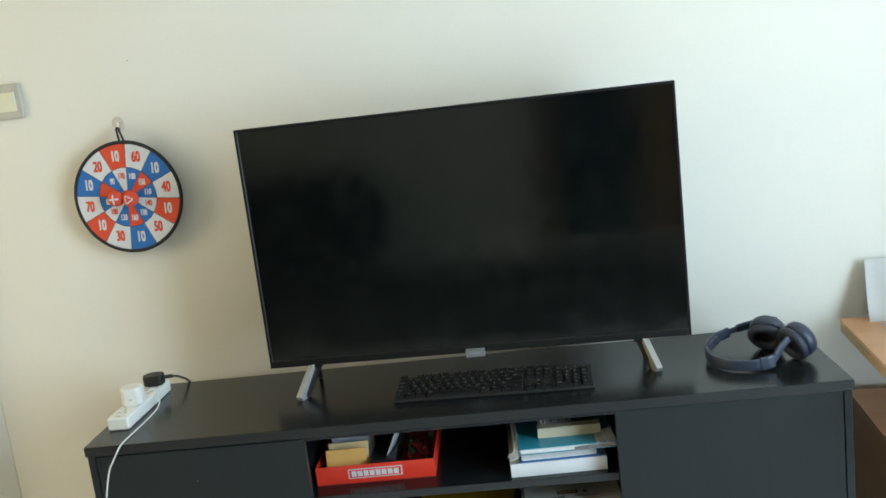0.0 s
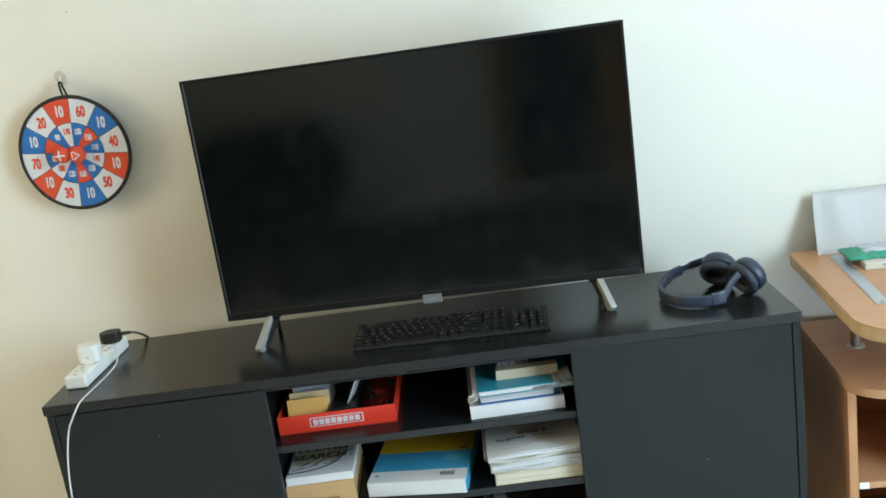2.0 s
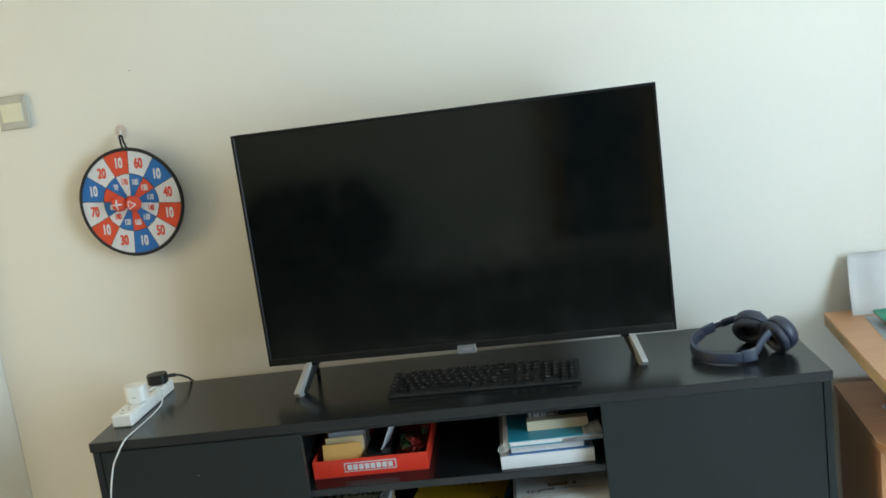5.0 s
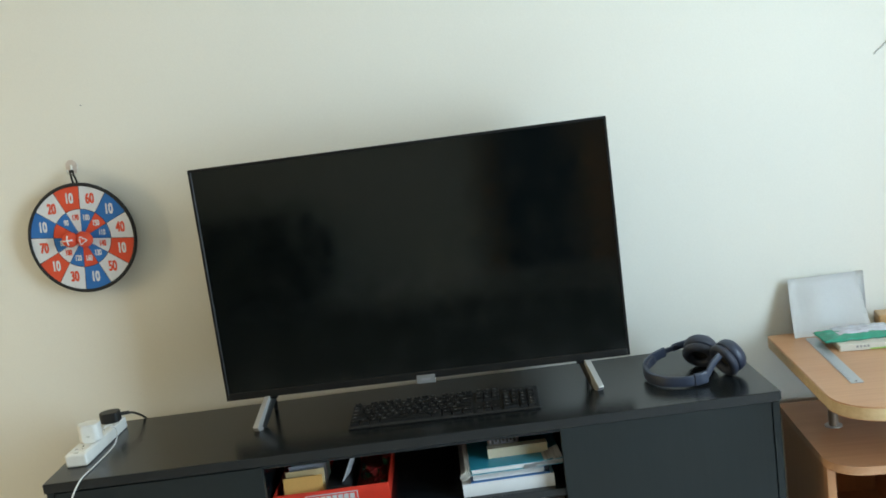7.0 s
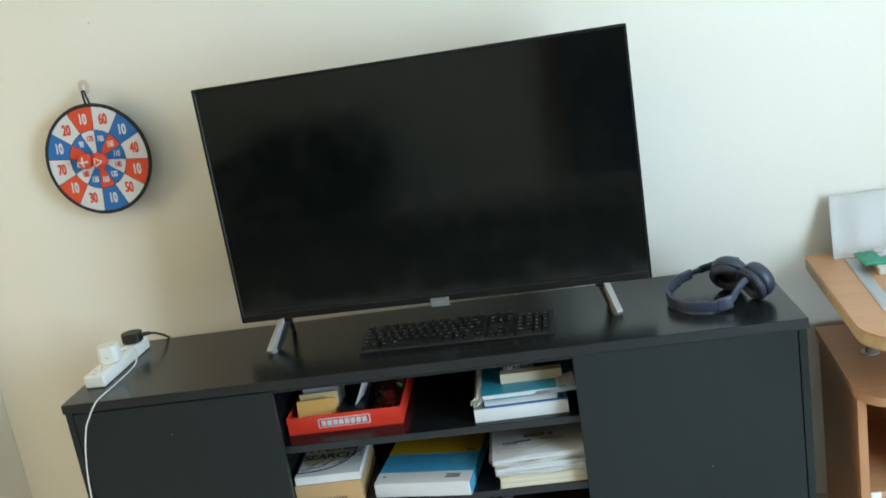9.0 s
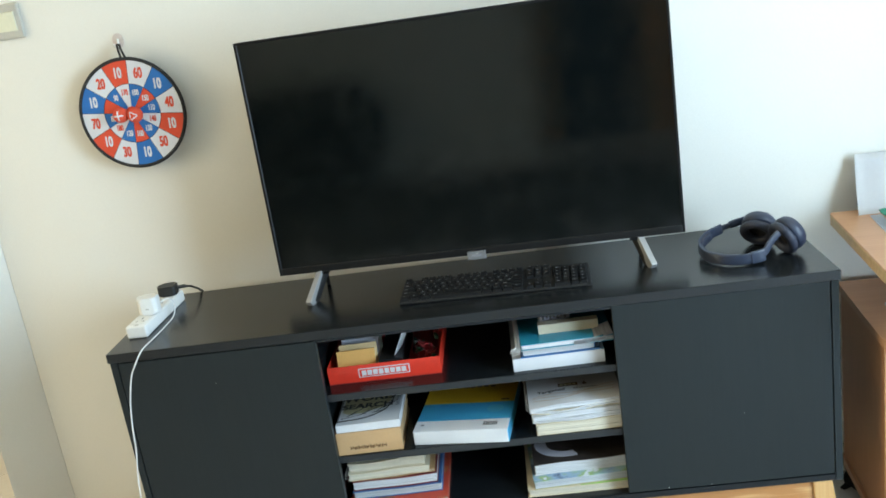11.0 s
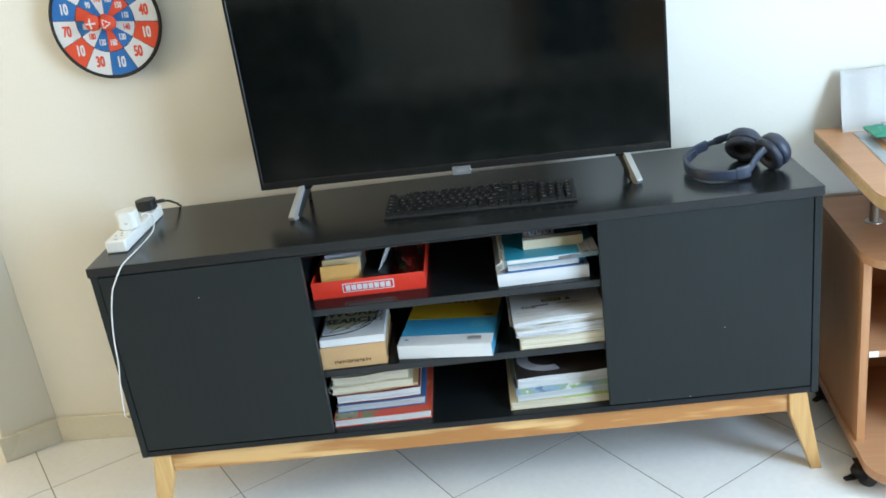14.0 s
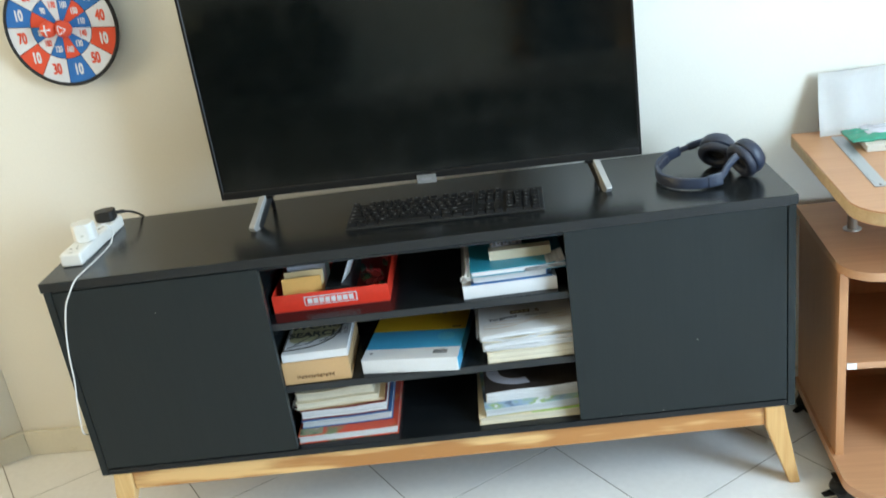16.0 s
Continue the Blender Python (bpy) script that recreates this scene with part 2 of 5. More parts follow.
FELT_BLUE = paint("blue_felt", (0.018, 0.150, 0.44), 0.9, vary=0.08, scale=60, bump=0.5, bump_scale=900)
FELT_WHITE = paint("white_felt", (0.66, 0.67, 0.70), 0.9, vary=0.05, scale=60, bump=0.5, bump_scale=900)
FELT_BLACK = paint("black_binding", (0.015, 0.015, 0.016), 0.8, vary=0.2, scale=60, bump=0.5, bump_scale=900)
PAPER = paint("white_paper", (0.87, 0.87, 0.87), 0.7, vary=0.02, scale=10)
PG_WHITE = pages("white_pages", (0.64, 0.65, 0.66))
PG_CREAM = pages("cream_pages", (0.70, 0.64, 0.51))
PG_GREY = pages("grey_pages", (0.52, 0.55, 0.57))
PG_TAN = pages("tan_pages", (0.54, 0.36, 0.19))


def cover(name, colour, rough=0.35):
    return paint(name, colour, rough, vary=0.06, scale=18, bump=0.03, bump_scale=300)


C_WHITE = cover("white_cover", (0.63, 0.64, 0.65))
C_CREAM = cover("cream_cover", (0.71, 0.62, 0.45))
C_TEAL = cover("teal_cover", (0.012, 0.28, 0.39))
C_BLUE = cover("blue_cover", (0.022, 0.115, 0.29))
C_SKY = cover("sky_blue_cover", (0.035, 0.31, 0.50))
C_PALESKY = cover("pale_sky_print", (0.075, 0.37, 0.49))
C_YELLOW = cover("yellow_cover", (0.60, 0.35, 0.020))
C_TAN = cover("tan_cover", (0.52, 0.32, 0.155))
C_DARKRED = cover("dark_red_cover", (0.16, 0.02, 0.02))
C_ORANGE = cover("orange_card", (0.93, 0.50, 0.15), 0.5)
C_PALE = cover("pale_card", (0.90, 0.67, 0.36), 0.5)
C_LILAC = cover("grey_lilac_card", (0.52, 0.52, 0.59), 0.5)
C_ICE = cover("grey_blue_card", (0.48, 0.64, 0.69), 0.5)
C_DARK = paint("dark_cover", (0.050, 0.040, 0.036), 0.35, vary=0.6, scale=22, bump=0.03, bump_scale=90)
C_GREEN = cover("green_cover", (0.28, 0.48, 0.10))
C_DGREEN = cover("dark_green_piece", (0.02, 0.09, 0.03))
C_OLIVE = cover("olive_cover", (0.46, 0.42, 0.24))
def picture(name, colours, scale):
    m, tree, b = nodes_of(name)
    N, L = tree.nodes.new, tree.links.new
    co = N("ShaderNodeTexCoord")
    n = N("ShaderNodeTexNoise")
    n.inputs["Scale"].default_value, n.inputs["Detail"].default_value = scale, 5
    L(co.outputs["Object"], n.inputs["Vector"])
    r = N("ShaderNodeValToRGB")
    els = r.color_ramp.elements
    for k, c in enumerate(colours):
        e = els[k] if k < 2 else els.new(0.5)
        e.position, e.color = 0.34 + 0.32 * k / (len(colours) - 1), (*c, 1)
    L(n.outputs[0], r.inputs[0])
    L(r.outputs[0], b.inputs["Base Color"])
    b.inputs["Roughness"].default_value = 0.35
    return m


C_PIC_BLUE = picture("blue_picture_cover", ((0.05, 0.09, 0.16), (0.28, 0.42, 0.58), (0.66, 0.70, 0.72), (0.30, 0.45, 0.12)), 26)
C_PIC_GREY = picture("grey_green_picture", ((0.05, 0.06, 0.04), (0.22, 0.28, 0.16), (0.55, 0.56, 0.50), (0.30, 0.22, 0.16)), 60)
C_PIC_RED = picture("red_picture_cover", ((0.16, 0.20, 0.10), (0.55, 0.07, 0.03), (0.60, 0.16, 0.05), (0.55, 0.06, 0.03)), 16)
INK = paint("black_ink" , (0.03, 0.03, 0.03), 0.6)
INKGREY = paint("grey_ink", (0.25, 0.25, 0.26), 0.6)
INKDARK = paint("dark_grey_ink", (0.09, 0.09, 0.10), 0.6)
INKBROWN = paint("brown_ink", (0.12, 0.06, 0.02), 0.6)
GREENWRAP = paint("green_wrapper", (0.012, 0.27, 0.18), 0.22, vary=0.2, scale=40, bump=0.6, bump_scale=70)
CURTAIN_DARK = paint("navy_curtain", (0.10, 0.12, 0.155), 0.9, vary=0.1, scale=10, bump=0.3)
CURTAIN = paint("tan_curtain", (0.84, 0.52, 0.27), 0.9, vary=0.1, scale=10, bump=0.3)
SOFA = paint("dark_brown_fabric", (0.030, 0.024, 0.017), 0.9, vary=0.15, scale=30, bump=0.4, bump_scale=500)
RUG = paint("dark_woven_pile", (0.050, 0.050, 0.042), 0.95, vary=0.2, scale=25, bump=0.6, bump_scale=400)
BRACKET = paint("brown_support", (0.30, 0.24, 0.19), 0.4, metal=0.4, vary=0.1)
RUBBER = paint("black_rubber", (0.02, 0.02, 0.02), 0.6, vary=0.2, scale=40, bump=0.2)
WIRE_W = paint("white_cable_sheath", (0.72, 0.72, 0.70), 0.4, vary=0.04, scale=40)
WIRE_B = paint("black_cable_sheath", (0.015, 0.015, 0.015), 0.4, vary=0.1, scale=40)

glass, gt, gb = nodes_of("window_glass")
gb.inputs["Base Color"].default_value = (0.95, 0.98, 0.97, 1)
gb.inputs["Transmission Weight"].default_value, gb.inputs["Roughness"].default_value, gb.inputs["IOR"].default_value = 1, 0.0, 1.45
bagm, bt, bb = nodes_of("clear_bag")
bb.inputs["Base Color"].default_value = (0.8, 0.8, 0.8, 1)
bb.inputs["Transmission Weight"].default_value, bb.inputs["Roughness"].default_value, bb.inputs["IOR"].default_value = 1.0, 0.08, 1.12


# ---------------- building helpers ----------------
def mesh_of(name, bm, material, smooth=False):
    bmesh.ops.recalc_face_normals(bm, faces=bm.faces)
    me = bpy.data.meshes.new(name)
    bm.to_mesh(me)
    bm.free()
    if material:
        me.materials.append(material)
    if smooth:
        me.shade_smooth()
    return me


def thing(name, label, category, at=(0, 0, 0), turn=(0, 0, 0), group=""):
    """An Empty at the base of a thing, which parents its parts."""
    ob = new(name)
    ob.empty_display_size = 0.05
    ob.matrix_basis = pose(*at, *turn)
    return tagged(ob, label, category, group)


def part(name, bm, material, parent, label="", smooth=False, at=None):
    ob = new(name, mesh_of(name, bm, material, smooth))
    ob.parent = parent
    if at is not None:
        ob.matrix_basis = at
    return tagged(ob, label)


def solo(name, bm, material, label, category, at=None, smooth=False, group="", kind=""):
    ob = new(name, mesh_of(name, bm, material, smooth))
    if at is not None:
        ob.matrix_basis = at
    return tagged(ob, label, category, group, kind)


def structure(name, bm, material, label="", smooth=False, category=""):
    ob = new(name, mesh_of(name, bm, material, smooth))
    return tagged(ob, label, category, kind="structure")


def box(x0, x1, y0, y1, z0, z1, bevel=0.0015, seg=2, bm=None):
    """A box with softened edges, alone or added to bm."""
    one = bmesh.new()
    v = bmesh.ops.create_cube(one, size=1.0)["verts"]
    for w in v:
        w.co = Vector((x0 + (w.co.x + 0.5) * (x1 - x0), y0 + (w.co.y + 0.5) * (y1 - y0), z0 + (w.co.z + 0.5) * (z1 - z0)))
    if bevel:
        b = min(bevel, 0.45 * min(x1 - x0, y1 - y0, z1 - z0))
        bmesh.ops.bevel(one, geom=list(one.edges), offset=b, segments=seg, affect="EDGES", profile=0.5)
    return merge(bm, one)


def merge(bm, one):
    if bm is None:
        return one
    me = bpy.data.meshes.new("tmp")
    one.to_mesh(me)
    one.free()
    bm.from_mesh(me)
    bpy.data.meshes.remove(me)
    return bm


def moved(bm, m):
    bmesh.ops.transform(bm, matrix=m, verts=bm.verts)
    return bm


def slab(outline, z0, z1, bevel=0.0, bm=None, seg=2):
    """An upright prism over a flat outline."""
    one = bmesh.new()
    lo = [one.verts.new((x, y, z0)) for x, y in outline]
    hi = [one.verts.new((x, y, z1)) for x, y in outline]
    n = len(outline)
    one.faces.new(list(reversed(lo)))
    one.faces.new(hi)
    for i in range(n):
        one.faces.new((lo[i], lo[(i + 1) % n], hi[(i + 1) % n], hi[i]))
    if bevel:
        rim = [e for e in one.edges if abs(e.verts[0].co.z - e.verts[1].co.z) < 1e-6]
        bmesh.ops.bevel(one, geom=rim, offset=bevel, segments=seg, affect="EDGES", profile=0.5)
    return merge(bm, one)


def rounded(x0, x1, y0, y1, radii, steps=8):
    """A rectangle's outline with its own radius at each corner: (x0,y0), (x1,y0), (x1,y1), (x0,y1)."""
    pts = []
    for (cx, cy, sx, sy, a0), r in zip(((x0, y0, 1, 1, 180), (x1, y0, -1, 1, 270), (x1, y1, -1, -1, 0), (x0, y1, 1, -1, 90)), radii):
        if r <= 0:
            pts.append((cx, cy))
            continue
        for i in range(steps + 1):
            a = radians(a0 + 90 * i / steps)
            pts.append((cx + sx * r + r * math.cos(a), cy + sy * r + r * math.sin(a)))
    return pts


def disc(r, z0, z1, n=48, bevel=0.0, bm=None, seg=2):
    return slab([(r * math.cos(2 * math.pi * i / n), r * math.sin(2 * math.pi * i / n)) for i in range(n)], z0, z1, bevel, bm, seg)


def smooth_line(points, steps=8):
    """A Catmull-Rom line through the points."""
    p = [Vector(q) for q in points]
    p = [p[0] * 2 - p[1]] + p + [p[-1] * 2 - p[-2]]
    out = []
    for i in range(1, len(p) - 2):
        for k in range(steps):
            t = k / steps
            out.append(0.5 * (2 * p[i] + (p[i + 1] - p[i - 1]) * t + (2 * p[i - 1] - 5 * p[i] + 4 * p[i + 1] - p[i + 2]) * t * t + (3 * p[i] - p[i - 1] - 3 * p[i + 1] + p[i + 2]) * t ** 3))
    out.append(p[-2])
    return out


def tube(points, r, sides=8, bm=None, steps=8, flat=None, line=None):
    """A round cable, or with flat=(width, height) a strap, along a line."""
    pts = line or smooth_line(points, steps)
    one = bmesh.new()
    rings = []
    up = Vector((0, 0, 1))
    for i, c in enumerate(pts):
        d = (pts[min(i + 1, len(pts) - 1)] - pts[max(i - 1, 0)]).normalized()
        side = d.cross(up)
        if side.length < 0.05:
            side = d.cross(Vector((0, 1, 0)))
        side.normalize()
        top = side.cross(d).normalized()
        ring = []
        for k in range(sides):
            a = 2 * math.pi * k / sides
            if flat:
                ca, sa = math.cos(a), math.sin(a)
                e = 0.45
                ring.append(one.verts.new(c + side * (flat[0] / 2 * math.copysign(abs(ca) ** e, ca)) + top * (flat[1] / 2 * math.copysign(abs(sa) ** e, sa))))
            else:
                ring.append(one.verts.new(c + side * r * math.cos(a) + top * r * math.sin(a)))
        rings.append(ring)
    for a, b in zip(rings, rings[1:]):
        for k in range(sides):
            one.faces.new((a[k], a[(k + 1) % sides], b[(k + 1) % sides], b[k]))
    one.faces.new(rings[0])
    one.faces.new(list(reversed(rings[-1])))
    return merge(bm, one)


def turned(profile, n=40, bm=None):
    """A body of revolution about z from (radius, z) pairs."""
    one = bmesh.new()
    rings = [[one.verts.new((r * math.cos(2 * math.pi * k / n), r * math.sin(2 * math.pi * k / n), z)) for k in range(n)] for r, z in profile]
    for a, b in zip(rings, rings[1:]):
        for k in range(n):
            one.faces.new((a[k], a[(k + 1) % n], b[(k + 1) % n], b[k]))
    one.faces.new(list(reversed(rings[0])))
    one.faces.new(rings[-1])
    return merge(bm, one)


def lettering(words, size, material, parent, at, squeeze=1.0, thick=0.0002, name="lettering", bold=0.0):
    """Words as a thin mesh, set about their middle; bold widens the strokes."""
    cu = bpy.data.curves.new("letters", "FONT")
    cu.body, cu.size, cu.align_x, cu.align_y = words, size, "CENTER", "CENTER"
    tmp = new("letters", cu)
    bpy.context.view_layer.update()
    me = bpy.data.meshes.new_from_object(tmp.evaluated_get(bpy.context.evaluated_depsgraph_get()))
    bpy.data.objects.remove(tmp)
    bm = bmesh.new()
    for k in range(5 if bold else 1):
        one = bmesh.new()
        one.from_mesh(me)
        dx, dy = ((0, 0), (-1, -1), (1, 1), (-1, 1), (1, -1))[k]
        for v in one.verts:
            v.co = Vector((v.co.x * squeeze + dx * bold, v.co.y + dy * bold, 0.00004 * k))
        merge(bm, one)
    bpy.data.meshes.remove(me)
    made = bpy.data.meshes.new(name)
    bm.to_mesh(made)
    bm.free()
    made.materials.append(material)
    ob = new(name, made)
    ob.parent, ob.matrix_basis = parent, at
    return ob


# ---------------- the room ----------------
TOPZ, LEAN_WALL = 2.62, -2.5


def wall_y(x):
    """The television wall stands a little askew to the cabinet."""
    return 0.0336 - 0.0436 * x


BEND, OUTER = Vector((-1.268, wall_y(-1.268))), Vector((-1.395, 0.006))
AWAY = Vector((-0.566, 0.824))
structure("wall_north", slab([tuple(BEND), (EAST_X, wall_y(EAST_X)), (EAST_X, wall_y(EAST_X) + 0.16), (BEND.x - 0.05, BEND.y + 0.16)], 0, TOPZ), WALL, "cream painted wall behind the television cabinet", category="wall")
end = OUTER + AWAY * 2.2
structure("wall_corner", slab([tuple(OUTER), tuple(BEND - Vector((0.001, 0))), (BEND.x - 0.051, BEND.y + 0.16), tuple(end + Vector((0.13, 0.09))), tuple(end)], 0, TOPZ), WALL, "short angled cream wall at an outer corner", category="wall")
structure("wall_corridor", box(-4.0, EAST_X, end.y, end.y + 0.15, 0, TOPZ, 0), BEIGE, "beige wall at the end of the passage", category="wall")
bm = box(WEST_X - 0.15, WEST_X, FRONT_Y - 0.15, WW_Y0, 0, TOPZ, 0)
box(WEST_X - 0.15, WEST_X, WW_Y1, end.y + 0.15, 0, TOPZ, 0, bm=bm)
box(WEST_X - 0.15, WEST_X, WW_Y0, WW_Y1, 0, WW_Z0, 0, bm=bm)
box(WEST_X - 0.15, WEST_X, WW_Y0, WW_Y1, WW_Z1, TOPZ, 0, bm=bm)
structure("wall_west", bm, BEIGE, "unseen beige side wall with an opening for the added window", category="wall")
bm = box(EAST_X, EAST_X + 0.15, FRONT_Y - 0.15, WIN_Y0, 0, TOPZ, 0)
box(EAST_X, EAST_X + 0.15, WIN_Y1, 0.1, 0, TOPZ, 0, bm=bm)
box(EAST_X, EAST_X + 0.15, WIN_Y0, WIN_Y1, 0, WIN_Z0, 0, bm=bm)
box(EAST_X, EAST_X + 0.15, WIN_Y0, WIN_Y1, WIN_Z1, TOPZ, 0, bm=bm)
structure("wall_east", bm, BEIGE, "unseen wall, beige for warm bounce, with a wide window opening", category="wall")
structure("wall_south", box(-4.0, EAST_X, FRONT_Y - 0.15, FRONT_Y, 0, TOPZ, 0), GREENISH, "grey green painted wall opposite the television", category="wall")
structure("ceiling", box(-4.15, EAST_X + 0.15, FRONT_Y - 0.15, end.y + 0.15, TOPZ, TOPZ + 0.12, 0), CEIL, "plain unseen ceiling, tinted warm for the light it bounces", category="ceiling")


def window(name, x, y0, y1, z0, z1, label):
    win = tagged(thing(name, "", "window", (x, (y0 + y1) / 2, z0), (0, 0, 90)), label, kind="structure")
    w, h = (y1 - y0) / 2, z1 - z0
    bm = box(-w, -w + 0.05, -0.03, 0.03, 0, h)
    box(w - 0.05, w, -0.03, 0.03, 0, h, bm=bm)
    box(-w + 0.05, w - 0.05, -0.03, 0.03, 0, 0.05, bm=bm)
    box(-w + 0.05, w - 0.05, -0.03, 0.03, h - 0.05, h, bm=bm)
    box(-0.025, 0.025, -0.03, 0.03, 0.05, h - 0.05, bm=bm)
    part("window_frame", bm, WHITEPL, win)
    for a, b in ((-w + 0.05, -0.025), (0.025, w - 0.05)):
        pane = part("pane", box(a, b, -0.004, 0.004, 0.05, h - 0.05, 0), glass, win)
        pane.visible_shadow = False


window("window_1", EAST_X + 0.09, WIN_Y0, WIN_Y1, WIN_Z0, WIN_Z1, "tall white framed window letting in cool daylight")
# second window is added only to carry the warm fill lamp
window("fill_window", WEST_X - 0.09, WW_Y0, WW_Y1, WW_Z0, WW_Z1, "unseen white framed window added for a warm fill light")

# skirting tiles: along the wall, then round the angled corner
SK, SH = 0.012, 0.080
side = Vector((0.566, -0.824))
k1 = BEND + Vector((0.006, -SK))
k2 = OUTER + side * SK
structure("baseboard", slab([tuple(k1), (EAST_X - 0.002, wall_y(EAST_X) - SK), (EAST_X - 0.002, wall_y(EAST_X) - 0.0005), (BEND.x, BEND.y - 0.0005)], 0, SH, 0.002), SKIRT, "low cream tile skirting along the wall", category="skirting")
structure("baseboard_corner", slab([tuple(k2 + Vector((-0.010, -0.007))), tuple(k1 - Vector((0.001, 0))), tuple(BEND + side * 0.0005), tuple(OUTER + side * 0.0005)], 0, SH, 0.002), SKIRT, "cream tile skirting on the angled wall", category="skirting")

# hangings added on the far wall for tan and navy bands in the screen's reflection


def hung_cloth(x, half, material, label):
    c = thing("curtain", label, "curtain", (x, FRONT_Y + 0.07, 0.0))
    one = bmesh.new()
    cols = []
    for i in range(61):
        y = 0.028 * math.sin(i * 1.1) + 0.012 * math.sin(i * 0.37)
        cols.append([one.verts.new((-half + 2 * half * i / 60, y * (0.6 + 0.4 * (1 - k / 6)), 2.3 * k / 6)) for k in range(7)])
    for a, b in zip(cols, cols[1:]):
        for k in range(6):
            one.faces.new((a[k], b[k], b[k + 1], a[k + 1]))
    bmesh.ops.solidify(one, geom=one.faces[:], thickness=0.003)
    part("cloth", one, material, c, smooth=True)
    part("rail", moved(disc(0.012, -half - 0.01, half + 0.01, 16), pose(0, 0, 2.31, 0, 90, 0)), SILVER, c, "metal curtain rail")


def sofa(x, y):
    so = thing("sofa", "low dark brown sofa added to darken the screen reflection", "sofa", (x, y, 0))
    part("seat_base", box(-0.62, 0.62, -0.42, 0.40, 0.10, 0.26, 0.02), SOFA, so)
    for i in (-1, 1):
        part("seat_cushion", box(min(0, i * 0.48), max(0, i * 0.48), -0.16, 0.42, 0.262, 0.40, 0.035, 3), SOFA, so, smooth=True)
        part("back_cushion", box(min(0, i * 0.48), max(0, i * 0.48), -0.30, -0.17, 0.402, 0.74, 0.04, 3), SOFA, so, smooth=True)
        part("armrest", box(min(i * 0.49, i * 0.64), max(i * 0.49, i * 0.64), -0.42, 0.42, 0.262, 0.56, 0.03, 3), SOFA, so, smooth=True)
        for y_ in (-0.36, 0.34):
            part("leg", moved(disc(0.02, 0, 0.0995, 16, 0.002), pose(i * 0.56, y_, 0)), MATTE, so)
    part("backrest", box(-0.485, 0.485, -0.42, -0.302, 0.262, 0.72, 0.025, 3), SOFA, so)


# sofa and rug are guesses, added to darken the lower part of the reflection
sofa(-1.97, FRONT_Y + 0.46)
solo("rug", slab(rounded(-2.55, 0.95, -4.75, -2.72, (0.02,) * 4, 4), 0.0005, 0.010, 0.003), RUG, "dark woven rug added to darken the floor in the screen reflection", "rug")
hung_cloth(0.02, 0.08, CURTAIN, "narrow tan curtain added for a strip in the screen reflection")
hung_cloth(1.06, 0.30, CURTAIN, "tan curtain added for a brown band in the screen reflection")
hung_cloth(0.43, 0.32, CURTAIN_DARK, "navy curtain added for a dark band in the screen reflection")


# ---------------- television cabinet ----------------
CX0, CX1, CF, CB, CT, CBOT = -0.80, 0.80, -0.40, -0.01, 0.718, 0.219
cab = thing("tv_cabinet", "black wood-grain television cabinet on splayed pine legs", "cabinet", (0, 0, 0))
part("top_panel", box(CX0 - 0.004, CX1 + 0.004, CF - 0.002, CB, CT - 0.022, CT, 0.0012), BLACKTOP, cab)
part("side_panel", box(CX0, CX0 + 0.016, CF, CB - 0.004, CBOT, CT - 0.0225, 0.001), BLACKDOOR, cab)
part("side_panel", box(CX1 - 0.016, CX1, CF, CB - 0.004, CBOT, CT - 0.0225, 0.001), BLACKDOOR, cab)
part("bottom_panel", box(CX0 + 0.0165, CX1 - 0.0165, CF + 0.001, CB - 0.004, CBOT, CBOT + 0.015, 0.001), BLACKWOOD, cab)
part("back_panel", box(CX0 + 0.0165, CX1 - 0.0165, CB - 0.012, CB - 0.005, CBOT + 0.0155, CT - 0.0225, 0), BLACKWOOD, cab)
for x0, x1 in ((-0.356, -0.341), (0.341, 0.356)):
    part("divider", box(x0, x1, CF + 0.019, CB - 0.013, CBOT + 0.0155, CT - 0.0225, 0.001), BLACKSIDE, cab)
SH1, SH2, SH0 = 0.550, 0.392, CBOT + 0.015
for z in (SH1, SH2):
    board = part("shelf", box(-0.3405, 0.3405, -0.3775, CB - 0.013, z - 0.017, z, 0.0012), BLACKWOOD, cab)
    part("edge_band", box(-0.3400, 0.3400, -0.3790, -0.3772, z - 0.0168, z - 0.0002, 0.0006), BLACKEDGE, board, "black strip, lightened for the light the shelf edge catches")
part("top_rail", box(-0.3405, 0.3405, -0.398, -0.380, CT - 0.030, CT - 0.0225, 0.001), BLACKWOOD, cab)
for x0, x1 in ((-0.7815, -0.327), (0.325, 0.7815)):
    part("door", box(x0, x1, CF - 0.0005, CF + 0.0165, CBOT + 0.0185, CT - (0.0255 if x0 < 0 else 0.0228), 0.0012), BLACKDOOR, cab)
for x, z in ((0.591, 0.410), (-0.568, 0.621), (0.415, 0.2415), (0.510, 0.2405)):
    part("chip", moved(disc(0.0009, 0.0, 0.0004, 10), pose(x, CF - 0.0004, z, 90, 0, 0)), GREYPL, cab, "tiny pale chip in the finish")
# pine underframe
part("rail", box(-0.736, 0.736, -0.388, -0.366, 0.166, CBOT - 0.0005, 0.002), PINE, cab, "pine front rail")
part("rail", box(-0.736, 0.736, -0.062, -0.040, 0.166, CBOT - 0.0005, 0.002), PINE, cab, "pine back rail")


